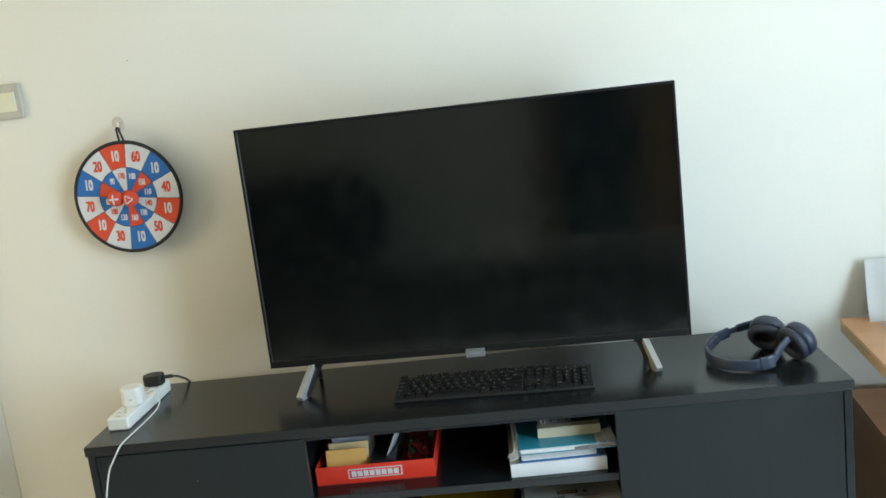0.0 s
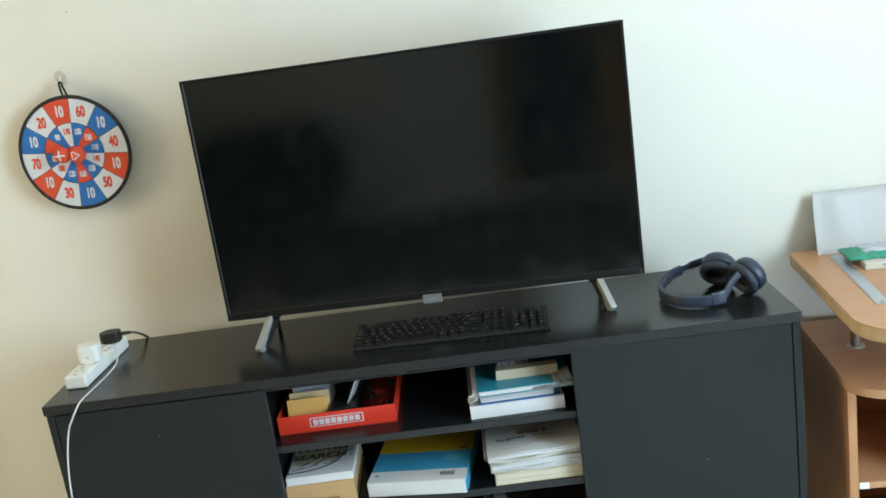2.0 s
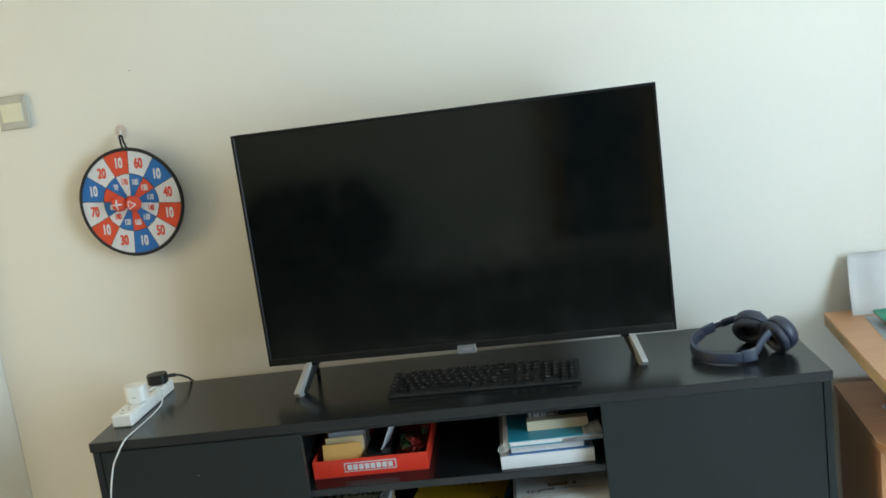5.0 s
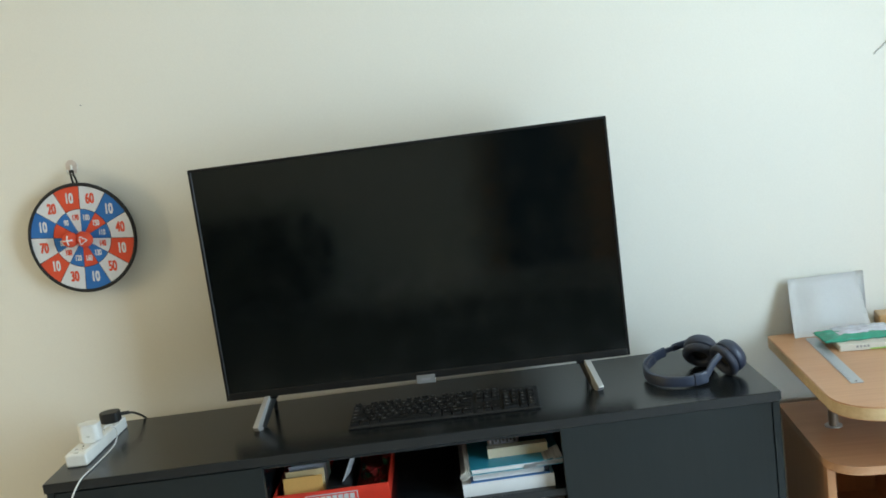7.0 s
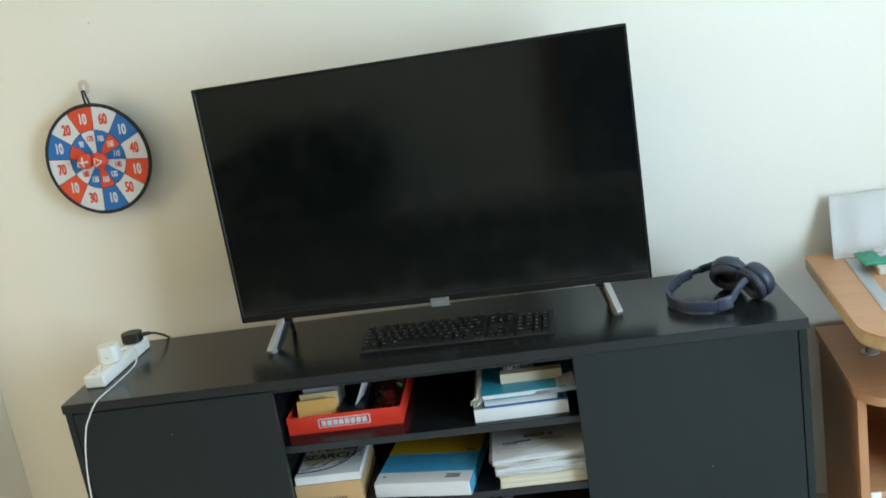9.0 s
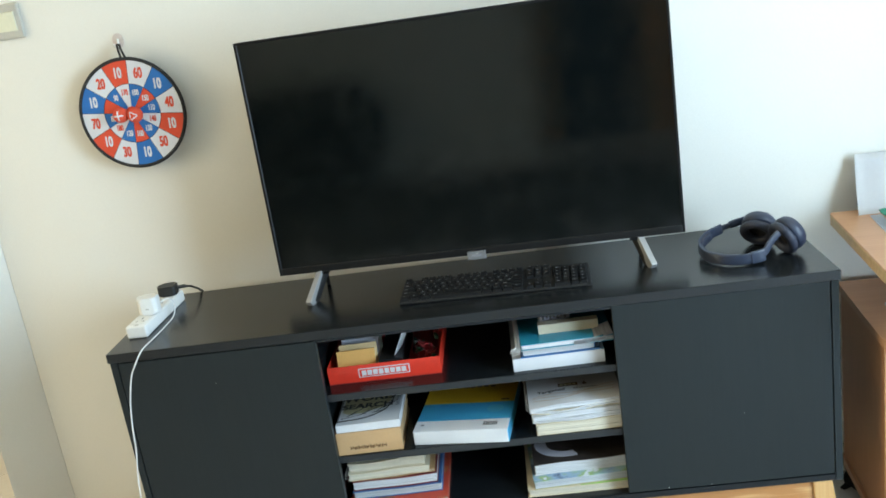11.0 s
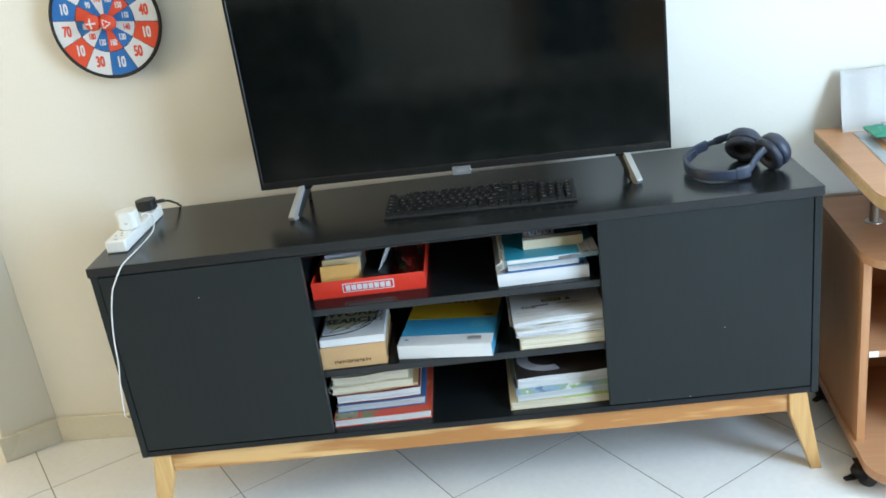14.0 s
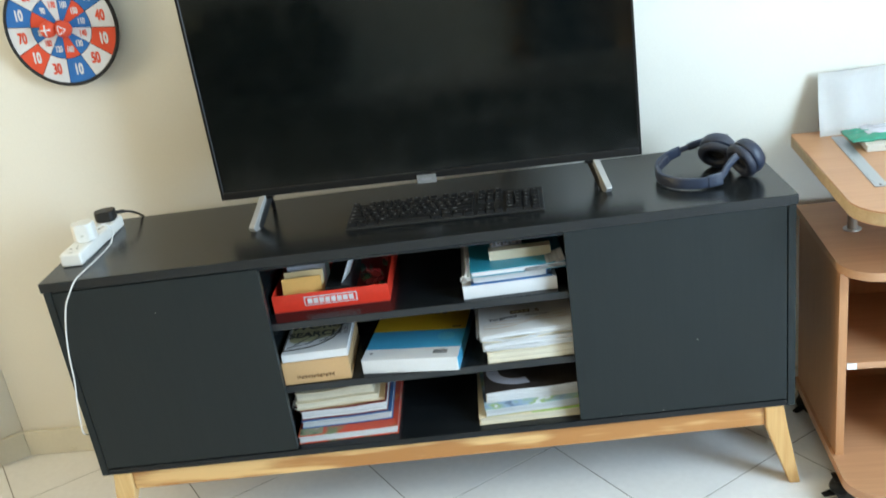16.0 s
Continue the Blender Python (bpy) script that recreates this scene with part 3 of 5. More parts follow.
def splayed_leg(sx, y):
    one = bmesh.new()
    rings = []
    for z, xi, xo, h in ((CBOT - 0.0005, 0.735, 0.777, 0.019), (0.160, 0.739, 0.786, 0.019), (0.0, 0.793, 0.817, 0.013)):
        rings.append([one.verts.new((sx * a, y + b, z)) for a, b in ((xi, -h), (xo, -h), (xo, h), (xi, h))])
    for a, b in zip(rings, rings[1:]):
        for k in range(4):
            one.faces.new((a[k], a[(k + 1) % 4], b[(k + 1) % 4], b[k]))
    one.faces.new(rings[0])
    one.faces.new(list(reversed(rings[-1])))
    bmesh.ops.bevel(one, geom=one.edges[:], offset=0.003, segments=2, affect="EDGES", profile=0.5)
    return one


for sx in (-1, 1):
    for y in (-0.377, -0.051):
        part("leg", splayed_leg(sx, y), PINE_LEG, cab, "tapered pine leg")

# ---------------- television ----------------
TX0, TX1, TZ0, TZ1, TY = -0.4415, 0.5265, 0.7805, 1.3405, -0.187
tv = thing("television", "black flat-screen television, switched off, on two metal feet", "television", ((TX0 + TX1) / 2, TY, CT), (0, 0, LEAN_WALL))
w2, z0, z1 = (TX1 - TX0) / 2, TZ0 - CT, TZ1 - CT
bm = box(-w2, -w2 + 0.006, 0, 0.022, z0, z1, 0.001)
box(w2 - 0.006, w2, 0, 0.022, z0, z1, 0.001, bm=bm)
box(-w2 + 0.006, w2 - 0.006, 0, 0.022, z1 - 0.006, z1, 0.001, bm=bm)
part("bezel", bm, BEZEL, tv, "thin black bezel")
part("lower_bezel", box(-w2 + 0.0062, w2 - 0.0062, -0.001, 0.022, z0, z0 + 0.017, 0.002), GLOSSBEZEL, tv, "glossy lower bezel")
# left edge only: paler strip stands for window light on the bezel's chamfer
part("bezel_glint", slab([(-w2 + 0.0062, -0.0012), (-w2 + 0.0062, 0.0024), (-w2 + 0.0078, 0.0024)], z0 + 0.0172, z1 - 0.0062), RIM_GLINT, tv, "thin grey strip for light caught on the bezel edge")
part("screen", box(-w2 + 0.0062, w2 - 0.0062, 0.0025, 0.018, z0 + 0.0172, z1 - 0.0062, 0), SCREEN, tv, "dark glossy screen")
part("logo_plate", box(-0.022, 0.022, -0.0045, 0.004, z0 - 0.010, z0 + 0.0105, 0.001), PLATE, tv, "small silver plate")
part("logo_mark", box(-0.012, 0.012, -0.0050, -0.0044, z0 - 0.002, z0 + 0.003, 0), INKGREY, tv)
bm = box(-w2 + 0.004, w2 - 0.004, 0.0185, 0.032, z0 + 0.006, z1 - 0.004, 0.004)
box(-w2 + 0.12, w2 - 0.12, 0.030, 0.072, z0 + 0.03, z1 - 0.2, 0.012, bm=bm)
part("back_housing", bm, MATTE, tv, "black plastic back")


def bar(a, b, width, thick, bm=None):
    """A flat bar from a to b."""
    a, b = Vector(a), Vector(b)
    d = (b - a)
    m = Matrix.Translation((a + b) / 2) @ d.to_track_quat("Z", "X").to_matrix().to_4x4()
    return merge(bm, moved(box(-width / 2, width / 2, -thick / 2, thick / 2, -d.length / 2, d.length / 2, 0.002), m))


for sx, tip, reach in ((-1, -0.363, -0.060), (1, 0.444, -0.045)):
    cxm = tip - (TX0 + TX1) / 2
    ft = part("foot", bar((cxm - sx * 0.026, 0.020, z0 + 0.004), (cxm, reach, 0.001), 0.024, 0.015), FOOTM, tv, "silver splayed foot")
    # black bar puts the shade of the foot's inner face into the shape
    part("shaded_flank", bar((cxm - sx * 0.036, 0.022, z0 + 0.002), (cxm - sx * 0.0105, reach + 0.016, 0.001), 0.018, 0.006), MATTE, tv, "dark bar for the shaded inner side of the foot")
    part("foot_bracket", box(cxm - sx * 0.030 - 0.014, cxm - sx * 0.030 + 0.014, -0.001, 0.030, z0 - 0.006, z0 - 0.0002, 0.001), BEZEL, tv, "black foot bracket")
    ft2 = part("foot_brace", bar((cxm - sx * 0.030, 0.022, z0 + 0.004), (cxm - sx * 0.012, 0.092, 0.005), 0.015, 0.010), BEZEL, tv, "black rear foot")

# ---------------- keyboard ----------------
kb = thing("keyboard", "black full-size computer keyboard lying on the cabinet", "keyboard", (0.079, -0.250, CT), (0, 0, -2.4))
prof = [(-0.062, 0.0), (-0.062, 0.006), (0.056, 0.017), (0.058, 0.015), (0.058, 0.0)]
one = bmesh.new()
la = [one.verts.new((-0.219, y, z)) for y, z in prof]
lb = [one.verts.new((0.219, y, z)) for y, z in prof]
for k in range(5):
    one.faces.new((la[k], la[(k + 1) % 5], lb[(k + 1) % 5], lb[k]))
one.faces.new(la)
one.faces.new(list(reversed(lb)))
bmesh.ops.bevel(one, geom=one.edges[:], offset=0.0025, segments=2, affect="EDGES", profile=0.5)
part("case", one, MATTE, kb)
U = 0.0189
slope = math.atan2(0.011, 0.118)
key_meshes = {}


def key_mesh(w):
    if w not in key_meshes:
        one = bmesh.new()
        a, b = w * U / 2 - 0.0008, w * U / 2 - 0.0030
        lo = [one.verts.new((x, y, 0)) for x, y in ((-a, -0.0083), (a, -0.0083), (a, 0.0083), (-a, 0.0083))]
        hi = [one.verts.new((x, y, 0.0065)) for x, y in ((-b, -0.0060), (b, -0.0060), (b, 0.0074), (-b, 0.0074))]
        one.faces.new(hi)
        for k in range(4):
            one.faces.new((lo[k], lo[(k + 1) % 4], hi[(k + 1) % 4], hi[k]))
        key_meshes[w] = mesh_of("key", one, KEYCAP)
    return key_meshes[w]


legend_bm = bmesh.new()


def key(x, row, w):
    y = 0.0465 - row * 0.0183 - (0.004 if row else 0)
    z = 0.006 + (y + 0.062) * math.tan(slope)
    ob = new("key", key_mesh(w))
    ob.parent = kb
    ob.matrix_basis = pose(x + w * U / 2, y, z, math.degrees(slope), 0, 0)
    lx, lw = x + 0.0062, 0.0036 if w < 1.3 else 0.0076
    quad = [legend_bm.verts.new((lx + dx * lw, y + 0.0022 + dy * 0.0034, z + 0.0072 + (0.0022 + dy * 0.0034) * math.tan(slope))) for dx, dy in ((0, 0), (1, 0), (1, 1), (0, 1))]
    legend_bm.faces.new(quad)


def key_row(x, row, widths):
    for w in widths:
        if w > 0:
            key(x, row, w)
        x += abs(w) * U


X0 = -0.2165
key_row(X0, 0, [1, -1, 1, 1, 1, 1, -0.5, 1, 1, 1, 1, -0.5, 1, 1, 1, 1])
key_row(X0, 1, [1] * 13 + [2])
key_row(X0, 2, [1.5] + [1] * 12 + [1.5])
key_row(X0, 3, [1.75] + [1] * 11 + [2.25])
key_row(X0, 4, [2.25] + [1] * 10 + [2.75])
key_row(X0, 5, [1.25, 1.25, 1.25, 6.25, 1.25, 1.25, 1.25, 1.25])
X1 = X0 + 15 * U + 0.006
for r in (0, 1, 2):
    key_row(X1, r, [1, 1, 1])
key_row(X1, 4, [-1, 1])
key_row(X1, 5, [1, 1, 1])
X2 = X1 + 3 * U + 0.006
for r in (1, 2, 3, 4):
    key_row(X2, r, [1, 1, 1, 1])
key_row(X2, 5, [2, 1, 1])
tagged(part("key_legends", legend_bm, LEGEND, kb, "white printed key marks"), kind="stuff")

# ---------------- headphones ----------------
hp = thing("headphones", "dark navy over-ear headphones lying folded on the cabinet", "headphones", (0.665, -0.205, CT))
line = smooth_line([(-0.014, -0.104, 0.016), (-0.044, -0.103, 0.015), (-0.082, -0.086, 0.015), (-0.109, -0.044, 0.017), (-0.106, 0.012, 0.024), (-0.076, 0.050, 0.032), (-0.043, 0.068, 0.038)], 8)
part("headband", tube(None, 0, 16, line=line, flat=(0.007, 0.024)), NAVY, hp, smooth=True)
part("band_padding", tube(None, 0, 16, line=[p + Vector((0.004 if p.x < 0 else 0, 0.006 if p.y < 0 else -0.006, 0)) for p in line[8:40]], flat=(0.010, 0.020)), NAVYPAD, hp, "soft padded lining", smooth=True)
part("slider", tube([(-0.019, -0.1045, 0.017), (-0.004, -0.103, 0.018), (0.010, -0.099, 0.020)], 0, 12, flat=(0.010, 0.028)), NAVY, hp, "wider slider housing")
part("slider", tube([(-0.050, 0.066, 0.037), (-0.036, 0.071, 0.040), (-0.018, 0.076, 0.043)], 0, 12, flat=(0.006, 0.012)), NAVYPAD, hp, "thin extended slider rod", smooth=True)


def ear_cup(at):
    shell = [(0.020, 0.030), (0.032, 0.028), (0.038, 0.021), (0.040, 0.010), (0.039, 0.002), (0.036, 0.0)]
    cup = part("ear_cup", turned(shell, 40), NAVY, hp, smooth=True, at=at)
    pad = []
    for i in range(13):
        a = math.pi * 2 * i / 12
        pad.append((0.030 + 0.0105 * math.cos(a), -0.009 + 0.0105 * math.sin(a)))
    one = bmesh.new()
    n = 40
    rings = [[one.verts.new((r * math.cos(2 * math.pi * k / n), r * math.sin(2 * math.pi * k / n), z)) for k in range(n)] for r, z in pad[:-1]]
    for a, b in zip(rings, rings[1:] + rings[:1]):
        for k in range(n):
            one.faces.new((a[k], a[(k + 1) % n], b[(k + 1) % n], b[k]))
    part("ear_cushion", one, NAVYPAD, cup, "soft dark ear cushion", smooth=True)
    part("speaker_cloth", disc(0.027, -0.004, -0.001, 32), FELT_BLACK, cup)


ear_cup(pose(0.032, 0.028, 0.0385, 55, 0, 150))
ear_cup(pose(0.071, -0.052, 0.0412, 67.7, 0, 113))
part("yoke", tube([(0.006, -0.100, 0.021), (0.013, -0.099, 0.027), (0.022, -0.096, 0.040), (0.031, -0.093, 0.050), (0.039, -0.091, 0.057), (0.046, -0.089, 0.062)], 0, 12, flat=(0.006, 0.016)), NAVY, hp, smooth=True)
part("yoke", tube([(-0.022, 0.075, 0.042), (-0.006, 0.079, 0.045), (0.024, 0.080, 0.050), (0.050, 0.072, 0.056), (0.062, 0.055, 0.058)], 0, 12, flat=(0.008, 0.018)), NAVY, hp, smooth=True)

# ---------------- power strip, plugs and cables ----------------
ps = thing("power_strip", "white four-socket power strip lying on the cabinet", "power strip", (-0.757, -0.190, CT), (0, 0, -1.5))
part("body", box(-0.025, 0.025, -0.127, 0.127, 0, 0.030, 0.005, 3), WHITEPL, ps)
for i in range(4):
    y = -0.088 + i * 0.062
    part("socket", moved(slab(rounded(-0.019, 0.019, -0.024, 0.024, (0.005,) * 4), 0.0295, 0.0315, 0.0006), pose(0, y, 0)), WHITEPL, ps)
    bm = box(-0.0012, 0.0012, 0.006, 0.014, 0.0312, 0.0318, 0)
    box(-0.010, -0.0045, -0.010, -0.0075, 0.0312, 0.0318, 0, bm=bm)
    box(0.0045, 0.010, -0.010, -0.0075, 0.0312, 0.0318, 0, bm=bm)
    part("socket_slots", moved(bm, pose(0, y, 0)), INK, ps)
part("switch", box(-0.005, 0.005, -0.121, -0.115, 0.0295, 0.0315, 0.0008), GREYPL, ps, "small grey rocker")
ch = thing("charger", "white cube phone charger plugged into the power strip", "charger", (-0.752, -0.232, CT + 0.0317), (0, 0, 5))
part("body", slab(rounded(-0.024, 0.024, -0.021, 0.021, (0.013,) * 4, 8), 0, 0.042, 0.006, seg=4), WHITEPL, ch)
part("port", box(-0.004, 0.004, -0.0214, -0.0202, 0.014, 0.017, 0), GREYPL, ch)
bp = thing("plug", "black moulded mains plug in the power strip", "plug", (-0.753, -0.102, CT + 0.0317), (0, 0, 5))
part("body", slab(rounded(-0.023, 0.023, -0.020, 0.020, (0.012, 0.008, 0.008, 0.012)), 0, 0.025, 0.004, seg=3), MATTE, bp)
part("cable_grip", tube([(0.021, 0.004, 0.014), (0.032, 0.006, 0.014), (0.044, 0.010, 0.013)], 0.0045, 10), RUBBER, bp)
part("cable", tube([(0.040, 0.009, 0.013), (0.050, 0.026, 0.006), (0.055, 0.052, -0.008), (0.057, 0.080, -0.024), (0.058, 0.106, -0.060), (0.060, 0.106, -0.25), (0.09, 0.12, -0.50)], 0.0028, 10), WIRE_B, bp, "black mains lead")
solo("cable", tube([(-0.7265, -0.222, 0.770), (-0.716, -0.205, 0.772), (-0.712, -0.180, 0.752), (-0.714, -0.190, 0.726), (-0.714, -0.230, 0.7202), (-0.715, -0.312, 0.7202), (-0.718, -0.385, 0.7205), (-0.722, -0.409, 0.714), (-0.736, -0.418, 0.690), (-0.750, -0.418, 0.664), (-0.767, -0.417, 0.606), (-0.778, -0.416, 0.545), (-0.785, -0.415, 0.482),
     (-0.795, -0.414, 0.431), (-0.804, -0.412, 0.372), (-0.813, -0.395, 0.335), (-0.816, -0.350, 0.300), (-0.812, -0.335, 0.230), (-0.805, -0.340, 0.140), (-0.818, -0.352, 0.050), (-0.840, -0.372, 0.0035), (-0.842, -0.345, 0.0032), (-0.825, -0.335, 0.0032)], 0.0017, 10), WIRE_W, "white mains cable hanging over the cabinet edge", "cable", smooth=True)

# ---------------- board game box ----------------
gm = thing("board_game_box", "open red board game tray full of cards", "game box", (-0.200, -0.195, SH1), (0, 0, 0.5))
GW, GD, GH = 0.132, 0.130, 0.043
part("tray_floor", box(-GW, GW, -GD, GD, 0, 0.002, 0), REDIN, gm)
part("tray_front", box(-GW, GW, -GD, -GD + 0.002, 0.002, GH, 0.0005), RED, gm)
part("tray_back", box(-GW, GW, GD - 0.002, GD, 0.002, GH, 0.0005), RED, gm)
for x in (-GW, GW - 0.002):
    part("tray_side", box(x, x + 0.002, -GD + 0.002, GD - 0.002, 0.002, GH, 0.0005), RED, gm)
lg = part("logo_panel", box(-0.060, 0.060, -GD - 0.0006, -GD + 0.0002, 0.012, 0.034, 0), C_WHITE, gm, "white framed logo panel")
part("logo_field", box(-0.0575, 0.0575, -GD - 0.0010, -GD - 0.0004, 0.0142, 0.0318, 0), RED, lg)
for i in range(8):
    x = -0.0525 + i * 0.0134
    part("logo_bar", box(x, x + 0.0108, -GD - 0.0016, -GD - 0.0008, 0.0168, 0.0292, 0), C_WHITE, lg)
part("card_holder", box(-0.012, 0.046, -0.118, 0.115, 0.002, 0.044, 0.002), MATTE, gm, "black plastic insert")
for i, (m_, top, y, x0) in enumerate(((C_ORANGE, 0.069, -0.108, -0.109), (C_PALE, 0.076, -0.088, -0.106), (C_LILAC, 0.080, -0.067, -0.102), (C_ICE, 0.088, -0.046, -0.098))):
    cardy = box(-0.045, 0.045, -0.0025, 0.0025, 0, top - 0.003, 0.0006)
    solo("game_card", cardy, m_, ("orange", "pale orange", "grey lilac", "grey blue")[i] + " stack of game cards standing in the red tray", "card", pose(-0.200 + x0 + 0.044, -0.195 + y, SH1 + 0.0025, -14, 0, 2), group="game cards")
solo("game_card", box(-0.0008, 0.0008, -0.030, 0.030, 0, 0.074, 0.0003), C_WHITE, "white game card leaning in the black insert", "card", pose(-0.168, -0.265, SH1 + 0.0447, 0, 26, -12), group="game cards")
pb = thing("piece_bag", "clear plastic bag with red and green game pieces", "bag", (-0.105, -0.225, SH1 + 0.0025))
random.seed(4)
for i in range(16):
    x, y, z = random.uniform(-0.022, 0.022), random.uniform(-0.05, 0.06), 0.004 + 0.009 * (i % 5)
    bm = box(-0.006, 0.006, -0.006, 0.006, 0, 0.008, 0.0008)
    part("game_piece", moved(bm, pose(x, y, z, random.uniform(-30, 30), 0, random.uniform(0, 90))), REDIN if i % 3 else C_DGREEN, pb)
one = bmesh.new()
bmesh.ops.create_icosphere(one, subdivisions=4, radius=1)
for v in one.verts:
    n = noise.noise(v.co * 2.3) * 0.22 + noise.noise(v.co * 6.0) * 0.10
    v.co = Vector((v.co.x * 0.030 * (1 + n), v.co.y * 0.085 * (1 + n), 0.045 + v.co.z * 0.042 * (1 + n)))
part("bag_film", one, bagm, pb, "crinkled clear film", smooth=True)


# ---------------- books ----------------
random.seed(11)


def swell(x, z, width, base, sag):
    u = x / width + 0.5
    t = max(0.0, min(1.0, (u - 0.35) / 0.65))
    return (base + z) * (sag * t * t * (3 - 2 * t) + 0.05 * math.sin(u * 7 + base * 300) * min(1.0, sag * 10))


def rippled(bm, width, base, sag):
    """Bends a lying piece: a slow ripple, and a swell towards its free end that grows with height."""
    long = [e for e in bm.edges if abs(e.verts[0].co.x - e.verts[1].co.x) > 0.5 * width]
    bmesh.ops.subdivide_edges(bm, edges=long, cuts=12, use_grid_fill=True)
    for v in bm.verts:
        v.co.z += swell(v.co.x, v.co.z, width, base, sag)
    return bm


def book(name, label, w, d, h, cov, pg, at, turn=0.0, spine="left", board=0.0012, group="books on the cabinet shelves", category="book", top=None, spine_mat=None, sag=0.0, base=0.0):
    """A closed book lying flat, front edge at -y; the spine is at left, right, front or back."""
    b = thing(name, label, category, at, (0, 0, turn), group)
    i = 0.0025
    x0, x1, y0, y1 = -w / 2, w / 2, -d / 2, d / 2
    px0, px1, py0, py1 = x0 + i, x1 - i, y0 + i, y1 - i
    def bent(bm):
        return rippled(bm, w, base, sag) if sag else bm

    part("lower_cover", bent(box(x0, x1, y0, y1, 0, board, 0.0003)), cov, b)
    part("upper_cover", bent(box(x0, x1, y0, y1, h - board, h, 0.0003)), top or cov, b)
    s = spine_mat or cov
    if spine == "left":
        part("spine", box(x0, x0 + board, y0, y1, board, h - board, 0), s, b)
        px0 = x0 + board
    elif spine == "right":
        part("spine", box(x1 - board, x1, y0, y1, board, h - board, 0), s, b)
        px1 = x1 - board
    elif spine == "front":
        part("spine", box(x0, x1, y0, y0 + board, board, h - board, 0), s, b)
        py0 = y0 + board
    else:
        part("spine", bent(box(x0, x1, y1 - board, y1, board, h - board, 0)), s, b)
        py1 = y1 - board
    n = max(1, min(8, round((h - 2 * board) / 0.0032)))
    step = (h - 2 * board) / n
    for k in range(n):
        dx, dy = random.uniform(-0.0011, 0.0011), random.uniform(-0.0016, 0.0008)
        part("page_block", bent(box(px0 + (abs(dx) if spine == "left" else dx), px1 - (abs(dx) if spine == "right" else -dx), py0 + (abs(dy) if spine == "front" else dy), py1 + min(dy, 0), board + k * step, board + (k + 1) * step - 0.0003, 0.0005, 1)), pg, b, "stacked paper pages")
    return b


def spiral(parent, x, y0, y1, z, r, n):
    for k in range(n):
        y = y0 + (y1 - y0) * k / max(1, n - 1)
        pts = [(x + r * math.cos(a), y + 0.0006 * a, z + r * math.sin(a)) for a in [2 * math.pi * j / 12 for j in range(13)]]
        part("binding_ring", tube(None, 0.00045, 5, line=[Vector(p) for p in pts]), WHITEPL, parent)


def stand_at(x0, x1, front, d, z):
    return ((x0 + x1) / 2, front + d / 2, z)


# upper compartment
book("book", "thick white paperback at the bottom of a pile", 0.205, 0.26, 0.030, C_WHITE, PG_WHITE, stand_at(0.096, 0.301, -0.360, 0.26, SH1), 1.5, "front")
nv = book("book", "white notebook with a dark blue cover", 0.163, 0.24, 0.024, C_BLUE, PG_WHITE, stand_at(0.118, 0.281, -0.358, 0.24, SH1 + 0.030), 2.0, "right", top=C_WHITE)
part("cover_edge", box(-0.0855, 0.0925, -0.1212, 0.118, 0.0002, 0.0036, 0.0005), C_BLUE, nv, "dark blue back cover standing out")
part("spine_strip", box(0.0822, 0.0915, -0.1135, 0.118, 0.0037, 0.0200, 0.001), NAVYPAD, nv, "dark navy binding strip")
part("spine_strip", box(-0.0850, -0.0818, -0.1195, 0.118, 0.0037, 0.0170, 0.0008), NAVYPAD, nv, "dark navy binding strip")
nb = book("notebook", "teal spiral notebook with curled pages", 0.205, 0.25, 0.013, C_TEAL, PG_WHITE, stand_at(0.118, 0.323, -0.372, 0.25, SH1 + 0.054), 1.5, "back", category="notebook")
spiral(nb, -0.1050, -0.115, 0.12, 0.004, 0.0090, 26)
for k in range(4):
    spiral(nb, -0.1075 - 0.0035 * k, -0.120 - 0.003 * k, -0.119 - 0.003 * k, 0.002 - 0.001 * k, 0.0085, 1)
for sheet in range(4):
    one = bmesh.new()
    g = [[one.verts.new((0.015 + (0.090 - 0.002 * sheet) * i / 10, -0.130 + 0.001 * sheet + 0.06 * j, 0.002 + 0.0022 * sheet + (0.004 + 0.0035 * sheet) * (i / 10) ** 2)) for j in range(2)] for i in range(11)]
    for a, b in zip(g, g[1:]):
        one.faces.new((a[0], b[0], b[1], a[1]))
    bmesh.ops.solidify(one, geom=one.faces[:], thickness=0.0012)
    part("curled_page", one, PG_WHITE, nb, "fanned curled page")
book("sticky_notes", "narrow cream pad of paper on the teal notebook", 0.135, 0.024, 0.022, C_CREAM, PG_CREAM, stand_at(0.164, 0.299, -0.322, 0.024, SH1 + 0.067), 1.0, "front", category="paper block")
sk = thing("card_pack", "small grey wrapped pack of cards on the teal notebook", "card pack", (0.203, -0.262, SH1 + 0.0672), (0, 0, 6))
part("pack", box(-0.034, 0.034, -0.024, 0.024, 0, 0.036, 0.003), C_LILAC, sk)
for i in range(7):
    part("print_bar", box(-0.030 + i * 0.0084, -0.0245 + i * 0.0084, -0.0246, -0.0238, 0.020 + 0.003 * (i % 2), 0.029, 0), INK, sk)

# middle compartment
pz = book("book", "thick tan paperback with printed spine", 0.152, 0.21, 0.056, C_TAN, PG_TAN, stand_at(-0.331, -0.179, -0.372, 0.21, SH2), 1.2, "front")
for i in range(19):
    part("title_bar", box(-0.046 + i * 0.0046, -0.0442 + i * 0.0046 + 0.0009 * (i % 3), -0.1058, -0.1049, 0.012 + 0.003 * (i % 4 == 1), 0.021 - 0.0025 * (i % 3 == 2), 0), INKBROWN, pz)
